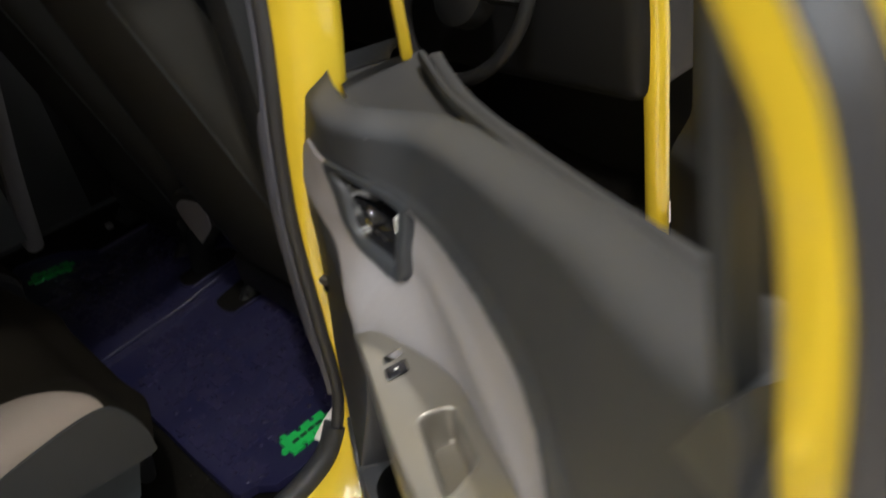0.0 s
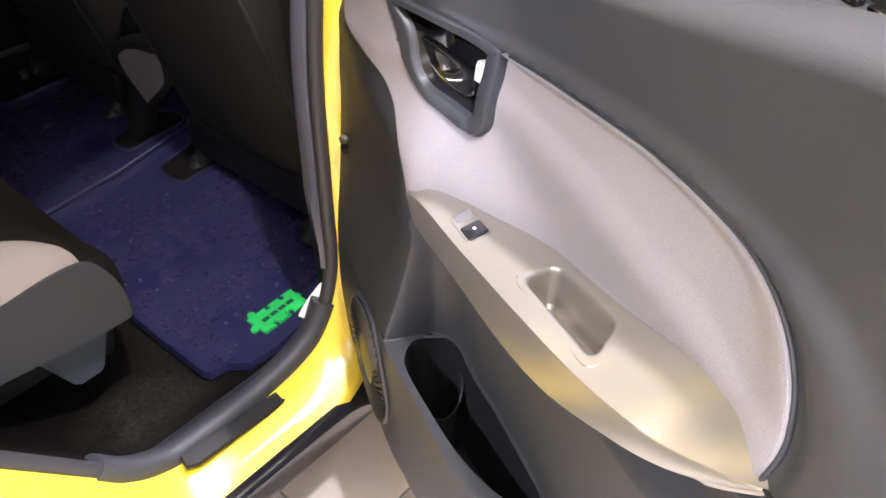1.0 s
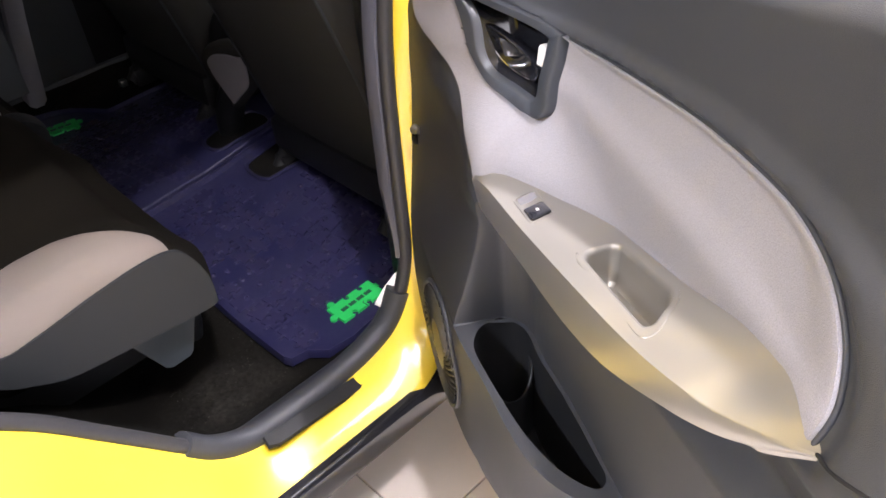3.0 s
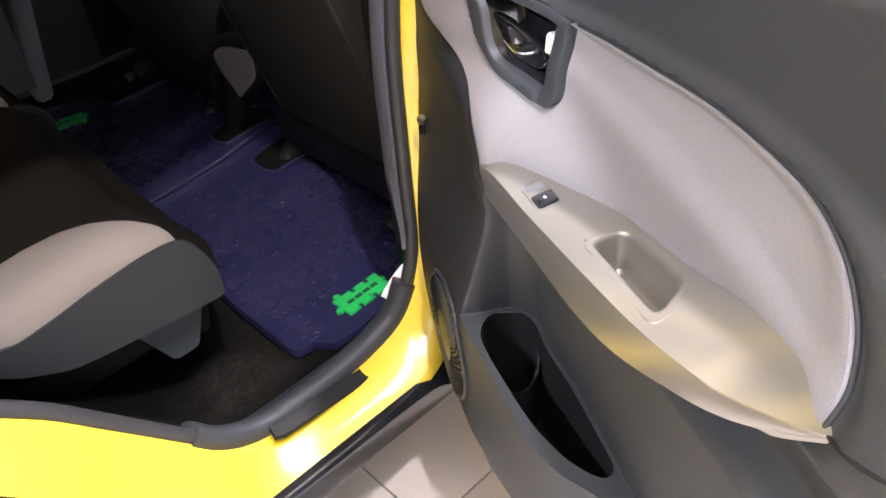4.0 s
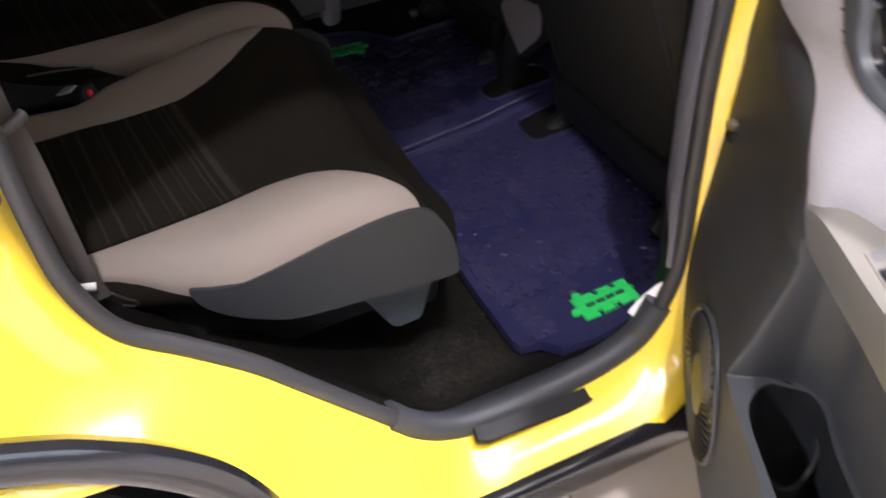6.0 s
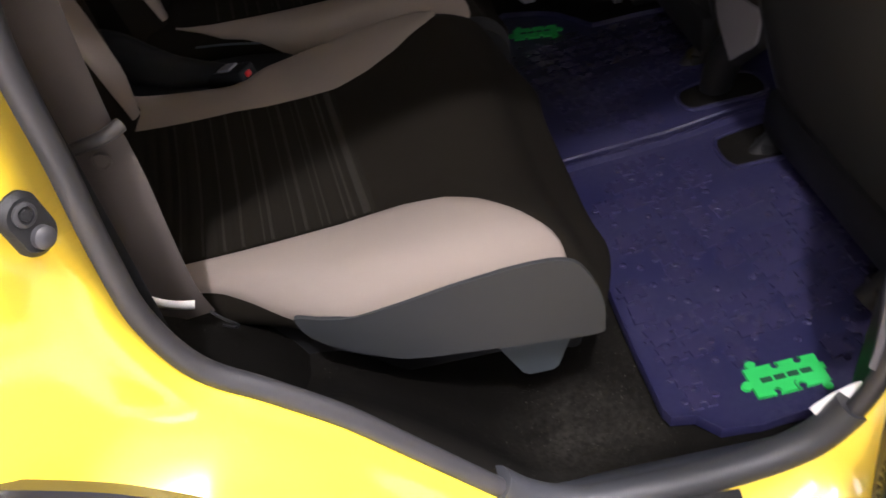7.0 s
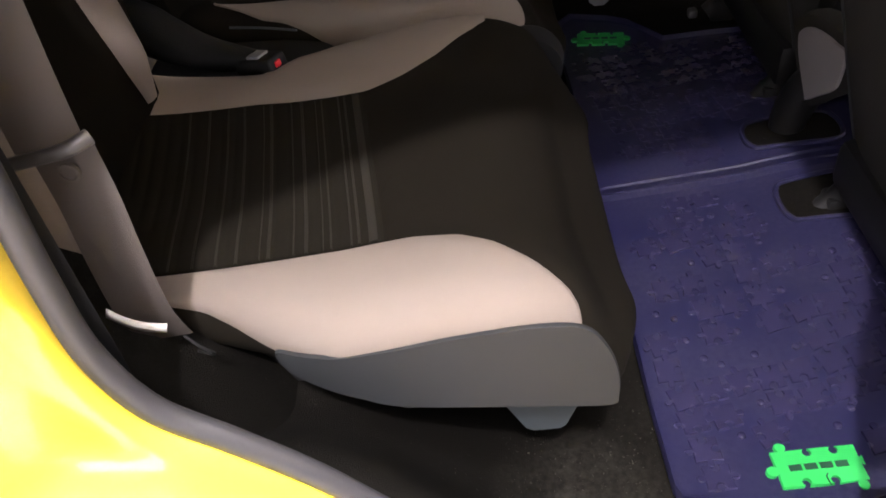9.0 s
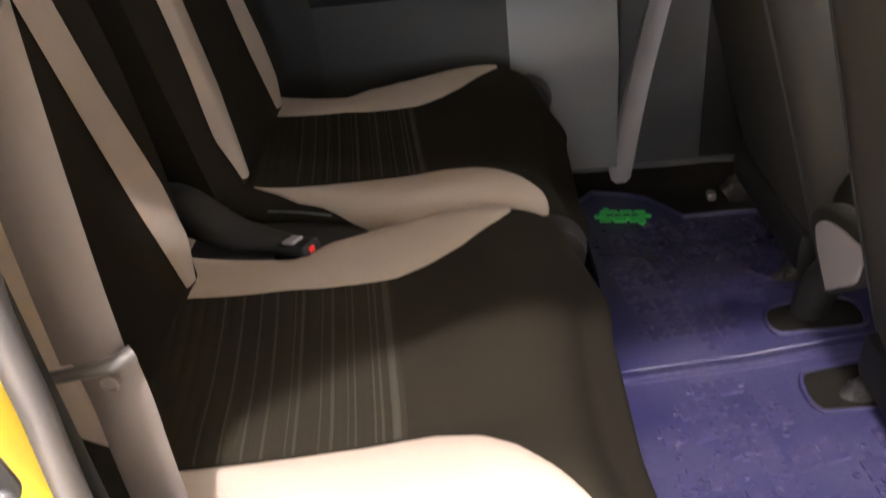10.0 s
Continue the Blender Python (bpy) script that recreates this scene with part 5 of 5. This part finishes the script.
def logo_outline():
    """Two joined jigsaw pieces, with round knobs and notches."""
    w, h = 0.050, 0.024
    corners = ((-w, -h, 1, 0, 2 * w), (w, -h, 0, 1, 2 * h), (w, h, -1, 0, 2 * w), (-w, h, 0, -1, 2 * h))
    knobs = (((0.028, -1, 0.0055), (0.062, -1, 0.0055), (0.091, 1, 0.0065)), ((0.026, 1, 0.007),), ((0.026, -1, 0.0055), (0.058, -1, 0.0055), (0.087, 1, 0.0065)), ((0.026, 1, 0.007),))
    out = []
    for (x, y, dx, dy, ln), ks in zip(corners, knobs):
        nx, ny = dy, -dx
        out.append((x, y))
        for at, sg, r in ks:
            for j in range(11):
                g = radians(-58 + 296 * j / 10)
                al, of = at - r * math.cos(g), r * 0.8 + r * math.sin(g)
                out.append((x + dx * al + nx * of * sg, y + dy * al + ny * of * sg))
    return out


def floor_mat(name, outline, logo_at, logo_turn, label, seed, hole):
    t = thing(name, (0.1, outline[0][1], 0.30), label, "floor mat", "rubber floor mats")
    ol = spline([Vector((a, b, 0)) for a, b in outline], 150, True)
    c = sum(ol, Vector()) / len(ol)
    rings = []
    for k, h in ((1.0, -0.004), (1.0, 0.010), (0.992, 0.0135), (0.982, 0.0125), (0.972, 0.003), (0.95, 0.002)) + tuple((q, 0.002) for q in span(0.9, 0.05, 14)):
        rings.append([Vector(((c + (p - c) * k).x, (c + (p - c) * k).y, mat_z((c + (p - c) * k).x, (c + (p - c) * k).y) + h)) for p in ol])
    bm = loft(rings, cap=False)
    bm.verts.ensure_lookup_table()
    bm.faces.new(bm.verts[-150:])
    sheet = part("mat_sheet", bm, MATBLUE, t, "navy rubber mat with a raised rim")
    # raised jigsaw pieces pressed into the mat
    rnd = random.Random(seed)
    shapes = []
    for knobs in ((1, -1, 1, -1), (1, 1, -1, -1), (-1, 1, 1, 0), (1, -1, -1, 1), (0, 1, -1, 1)):
        me = bpy.data.meshes.new("jigsaw_relief")
        pb = bmesh.new()
        o2 = jigsaw(0.034, knobs, 9)
        n2 = len(o2)
        rings2 = []
        for cut, h in ((0.0, -0.0012), (0.0004, 0.0008), (0.0009, 0.0017), (0.0015, 0.0021)):
            ring2 = []
            for i2 in range(n2):
                (ax, ay), (bx, by) = o2[i2 - 1], o2[(i2 + 1) % n2]
                ln = math.hypot(bx - ax, by - ay)
                ring2.append(pb.verts.new((o2[i2][0] - (by - ay) / ln * cut, o2[i2][1] + (bx - ax) / ln * cut, h)))
            rings2.append(ring2)
        for lo2, hi2 in zip(rings2, rings2[1:]):
            for i2 in range(n2):
                pb.faces.new([lo2[i2], lo2[(i2 + 1) % n2], hi2[(i2 + 1) % n2], hi2[i2]])
        cap = pb.faces.new(rings2[-1])
        cap.normal_update()
        bmesh.ops.triangulate(pb, faces=[cap], ngon_method="EAR_CLIP")
        pb.to_mesh(me)
        pb.free()
        me.shade_smooth()
        me.set_sharp_from_angle(angle=radians(24))
        me.materials.append(MATPIECE)
        shapes.append(me)
    dot = bpy.data.meshes.new("jigsaw_knob")
    db = loft([[Vector((r * math.cos(a), r * math.sin(a), h)) for a in span(0, 2 * math.pi, 15)[:-1]] for r, h in ((0.0056, -0.0012), (0.0052, 0.0008), (0.0046, 0.0017), (0.0040, 0.0021))])
    db.to_mesh(dot)
    db.free()
    dot.shade_smooth()
    dot.materials.append(MATPIECE)
    # the pieces lie in one slightly turned lattice, some cells bare but for a loose knob
    tilt, pitch = radians(9), 0.0400
    for a in range(-8, 9):
        for b_ in range(-10, 11):
            x = c.x + pitch * (a * math.cos(tilt) - b_ * math.sin(tilt))
            y = c.y + pitch * (a * math.sin(tilt) + b_ * math.cos(tilt))
            full, quarter, shape = rnd.random() < 0.68, rnd.randrange(4), rnd.choice(shapes)
            dx, dy, lift = rnd.uniform(-0.012, 0.012), rnd.uniform(-0.012, 0.012), rnd.uniform(0.7, 1.2)
            x, y = (x + 0.2 * dx, y + 0.2 * dy) if full else (x + dx, y + dy)
            v = Vector((x, y, 0)) - c
            near = [(p - c).length / max(v.length, 1e-6) for p in ol if (p - c).normalized().dot(v.normalized()) > 0.985]
            if x > 0.33 or min(near) < (1.12 if full else 1.07):
                continue
            if hole[0] - 0.03 < x < hole[2] + 0.05 and hole[1] - 0.03 < y < hole[3] + 0.03:
                continue
            if math.hypot((x - logo_at[0]) / 1.5, y - logo_at[1]) < 0.055:
                continue
            ob = new("jigsaw_relief" if full else "jigsaw_knob", shape if full else dot)
            sx = (mat_z(x + 0.01, y) - mat_z(x - 0.01, y)) / 0.02
            sy = (mat_z(x, y + 0.01) - mat_z(x, y - 0.01)) / 0.02
            ob.matrix_basis = Matrix.Translation((x, y, mat_z(x, y) + 0.0022)) @ Matrix.Rotation(math.atan(sy), 4, "X") @ Matrix.Rotation(-math.atan(sx), 4, "Y") @ Matrix.Rotation(tilt + quarter * math.pi / 2 + 12 * dx, 4, "Z") @ Matrix.Diagonal((1, 1, lift * (1.25 if seed == 3 else 0.2), 1))
            ob.parent = sheet
    # green emblem with dark bars for its lettering
    mm = Matrix.Translation((*logo_at, mat_z(*logo_at) + 0.002)) @ Matrix.Rotation(radians(logo_turn), 4, "Z")
    em = part("emblem", plate(logo_outline(), 0.005, lambda a, b_, h: mm @ Vector((a, b_, h)), 0.0015), GREEN, t, "bright green jigsaw emblem")
    for k in range(4):
        x0 = -0.035 + 0.018 * k
        part("emblem_bar", plate([(x0, -0.0040), (x0 + 0.0145, -0.0040), (x0 + 0.0145, 0.0040), (x0, 0.0040)], 0.0008, lambda a, b_, h: mm @ Vector((a, b_, h + 0.005))), INK, em)
    part("emblem_joint", tube([mm @ Vector(p) for p in ((0.004, -0.026, 0.005), (0.003, -0.015, 0.0052), (0.006, -0.011, 0.0052))], 0.0008, n=8, sides=5), INK, em)
    if hole:
        x0, y0, x1, y1 = hole
        op = [(x0, (y0 + y1) / 2), (x0 + 0.006, y0 + 0.012), (x0 + 0.03, y0), (x1, y0), (x1, y1), (x0 + 0.03, y1), (x0 + 0.006, y1 - 0.012)]
        hp = [(p.x, p.y) for p in spline([Vector((a, b, 0)) for a, b in op], 40, True)]
        clip = part("mat_cutout", plate(hp, 0.0025, lambda a, b_, h: Vector((a, b_, mat_z(a, b_) + 0.0022 + h))), CARPET, t, "cut-out that shows the black seat leg")
        part("cutout_rim", tube([Vector((a, b_, mat_z(a, b_) + 0.006)) for a, b_ in hp], 0.004, sides=8, closed=True, smooth_path=False), MATBLUE, clip)
    return settle(t)


def dense(pts, per=4):
    """Put extra points along straight edges, so that a smooth curve keeps them straight."""
    out = []
    for a, b in zip(pts, pts[1:] + pts[:1]):
        for k in range(per):
            f = (0.0, 0.12, 0.5, 0.88)[k]
            out.append((a[0] + (b[0] - a[0]) * f, a[1] + (b[1] - a[1]) * f))
    return out


NEAR_MAT = dense([(-0.058, 0.215), (-0.052, 0.200), (-0.022, 0.195), (0.002, 0.168), (0.05, 0.162), (0.13, 0.172), (0.24, 0.20), (0.52, 0.21), (0.54, 0.66), (0.50, 0.745), (0.10, 0.728), (-0.078, 0.708), (-0.065, 0.45)])
FAR_MAT = dense([(-0.078, 0.720), (0.10, 0.741), (0.50, 0.760), (0.54, 0.86), (0.52, 1.25), (0.285, 1.225), (0.15, 1.255), (0.125, 1.30), (0.09, 1.35), (0.05, 1.375), (-0.03, 1.40), (-0.066, 1.36), (-0.07, 1.1)])
floor_mat("floor_mat", NEAR_MAT, (0.115, 0.232), 2, "navy rubber floor mat with jigsaw relief and green emblem", 3, (0.192, 0.604, 0.35, 0.695))
floor_mat("floor_mat", FAR_MAT, (0.025, 1.285), -8, "navy rubber floor mat with jigsaw relief and green emblem, in shade", 5, (0.188, 0.785, 0.33, 0.86))

# ---------------------------------------------------------------- front seats
def front_seat(name, yc, label):
    t = thing(name, (0.5, yc, 0.33), label, "car seat", "front seats")
    hw = 0.235

    def ring(z, k):
        xb = 0.262 - 0.30 * (z - 0.50)
        w = hw * line([(0.40, 0.92), (0.5, 1.0), (0.7, 1.0), (0.95, 0.9), (1.15, 0.75), (1.2, 0.6)], z) * k
        out = []
        for a in span(0, 2 * math.pi, 37)[:-1]:
            ca, sa = math.cos(a), math.sin(a)
            px = math.copysign(abs(ca) ** 0.55, ca)
            py = math.copysign(abs(sa) ** 0.45, sa)
            out.append(Vector((xb + 0.065 + 0.065 * px * (0.6 + 0.4 * k), yc + w * py, z)))
        return out

    zs = [0.395, 0.40, 0.42] + span(0.46, 1.14, 16) + [1.17, 1.19, 1.2]
    ks = [0.7, 0.88, 0.96] + [1.0] * 16 + [0.95, 0.8, 0.5]
    bk = part("seat_back", loft([ring(z, k) for z, k in zip(zs, ks)]), FRONTBLACK, t, "black seat back seen from behind")
    for sd in (-1, 1):
        part("piping", tube([(0.262 - 0.30 * (z - 0.50) + 0.012, yc + sd * 0.20 * line([(0.40, 0.92), (0.5, 1.0), (0.7, 1.0), (0.95, 0.9), (1.15, 0.75)], z), z) for z in span(0.43, 1.12, 12)], 0.004, n=30, sides=8), SIDEGREY, bk)
    part("seat_cushion", box(0.30, yc - hw, 0.46, 0.80, yc + hw, 0.64, 0.05, 4), SEATBLACK, t, "black seat cushion")
    side = 1 if yc < MID else -1
    cy = yc + side * 0.255
    part("recliner_cover", loft([[Vector((0.375 + rx * math.cos(a), cy - side * 0.02 + side * h, 0.55 + rz * math.sin(a))) for a in span(0, 2 * math.pi, 33)[:-1]] for rx, rz, h in ((0.085, 0.088, -0.02), (0.088, 0.09, 0.02), (0.08, 0.083, 0.032), (0.06, 0.064, 0.036))]), BLACK, t, "round black recliner cover")
    for sd in (-1, 1):
        part("seat_rail", box(0.25, yc + sd * 0.17 - 0.02, 0.335, 0.75, yc + sd * 0.17 + 0.02, 0.385, 0.008), BLACK, t, "black seat rail")
        part("seat_leg", tube([(0.285, yc + sd * 0.17, 0.42), (0.275, yc + sd * 0.17, 0.385), (0.245, yc + sd * 0.17, 0.352)], 0.018, n=12, sides=12), BLACK, t)
    if yc > MID:
        part("inner_leg", tube([(0.262, 0.836, 0.345), (0.262, 0.834, 0.39), (0.275, 0.82, 0.45), (0.30, 0.79, 0.50)], lambda f: 0.027 + 0.008 * f, n=20, sides=18), BLACK, t, "black inner seat leg")
    part("seat_frame", box(0.26, yc - 0.2, 0.385, 0.78, yc + 0.2, 0.47, 0.02), BLACK, t)
    return settle(t)


NEAR_FRONT = front_seat("front_seat", 0.465, "black front seat with its back to the rear bench")
front_seat("front_seat", 1.115, "black front seat with its back to the rear bench")


def bolster(seat):
    # taupe hip bolster that shows between the front seats
    ol = [(0.700, 0.604), (0.733, 0.602), (0.772, 0.596), (0.822, 0.581), (0.852, 0.561), (0.856, 0.546), (0.836, 0.518), (0.792, 0.482), (0.783, 0.479), (0.752, 0.505), (0.715, 0.536), (0.700, 0.560)]
    pts = [(p.x, p.y) for p in spline([Vector((a, b, 0)) for a, b in ol], 48, True)]
    ob = link("hip_bolster", plate(pts, 0.004, lambda a, b_, h: Vector((0.256 - h, a - 0.012, b_ - 0.018)), 0.002), INSERT, seat, "pale grey fabric hip bolster")
    ob.matrix_parent_inverse = Matrix.Translation(-Vector(seat.location))
    wide = [(0.70 + (a - 0.70) * 1.26, 0.55 + (b - 0.55) * 1.36) for a, b in pts]
    rim = link("bolster_rim", plate(wide, 0.03, lambda a, b_, h: Vector((0.288 - h, a - 0.012, b_ - 0.018)), 0.012), FRONTBLACK, seat)
    rim.matrix_parent_inverse = Matrix.Translation(-Vector(seat.location))
    return ob


bolster(NEAR_FRONT)

# ---------------------------------------------------------------- front door, open beyond
def front_door():
    t = hung("front_door", (1.08, 0.0, 0.3), "open front door with grey trim and switches")
    g = radians(60)
    du, dn = Vector((-math.cos(g), -math.sin(g), 0)), Vector((-math.sin(g), math.cos(g), 0))
    o = Vector((1.10, 0.02, 0))
    at = lambda s, p, z: o + du * s + dn * p + Vector((0, 0, z))
    part("trim_panel", grid(lambda s, z: at(s, 0.04 + 0.05 * ease(0.62, 0.52, z) - 0.04 * ease(0.92, 1.0, z), z), span(0.04, 0.95, 30), span(0.3, 1.0, 36)), BLACK, t, "black front door trim")
    arm = part("armrest", loft([[at(s, p, z) for p, z in ((0.03, 0.80), (0.075, 0.802), (0.10, 0.79), (0.10, 0.755), (0.03, 0.745))] for s in span(0.25, 0.88, 16)]), BLACK, t, "grey armrest with switches")
    for k in range(4):
        part("switch", box(-0.016, -0.009, 0, 0.016, 0.009, 0.012, 0.003, 2, Matrix.Translation(at(0.36 + 0.05 * k, 0.07, 0.80)) @ Matrix.Rotation(g, 4, "Z")), CHROME if k % 2 else GLOSSBLACK, t)
    part("handle_bezel", loft([[at(0.30 + r * 1.5 * math.cos(a), 0.045 + h, 0.90 + r * math.sin(a)) for a in span(0, 2 * math.pi, 25)[:-1]] for r, h in ((0.045, 0), (0.045, 0.012), (0.035, 0.014), (0.03, 0.0))]), TRIM_SMOOTH, t)
    sk = part("outer_skin", grid(lambda s, z: at(s, -0.08, z), span(0.10, 0.98, 10), span(0.28, 0.93, 10)), YELLOW, t, "bright yellow front door skin")
    solid(sk, 0.006)
    part("weather_strip", grid(lambda s, k: at(s, 0.002 - 0.086 * k, 1.0 - 0.06 * k * k), span(0.04, 0.98, 20), span(0, 1, 6)), BLACK, t, "black window ledge strip")
    part("door_edge", loft([[at(0.98, p, z) for p in (-0.08, 0.0, 0.035)] for z in span(0.28, 0.93, 8)], cap=False, closed=False), YELLOW, t)
    fp = [at(s, -0.03, z) for s, z in ((0.95, 0.98), (0.96, 1.2), (0.90, 1.4), (0.7, 1.46), (0.45, 1.38), (0.2, 1.15), (0.05, 0.98))]
    part("window_frame", tube(fp, 0.02, n=50), YELLOW, t, "yellow window frame")
    return settle(t)


front_door()

# ---------------------------------------------------------------- floor tiles
def floor_tiles():
    w = 0.60
    bm = box(-w / 2 + 0.0018, -w / 2 + 0.0018, -0.008, w / 2 - 0.0018, w / 2 - 0.0018, 0.0, 0.0012, 1)
    me = bpy.data.meshes.new("floor_tile")
    bm.to_mesh(me)
    bm.free()
    me.materials.append(TILE)
    for i in range(-8, 9):
        for j in range(-8, 9):
            ob = new("floor_tile", me)
            ob.location = (0.29 + w * i, -0.33 + w * j, 0)
            ob.parent = FLOOR


floor_tiles()
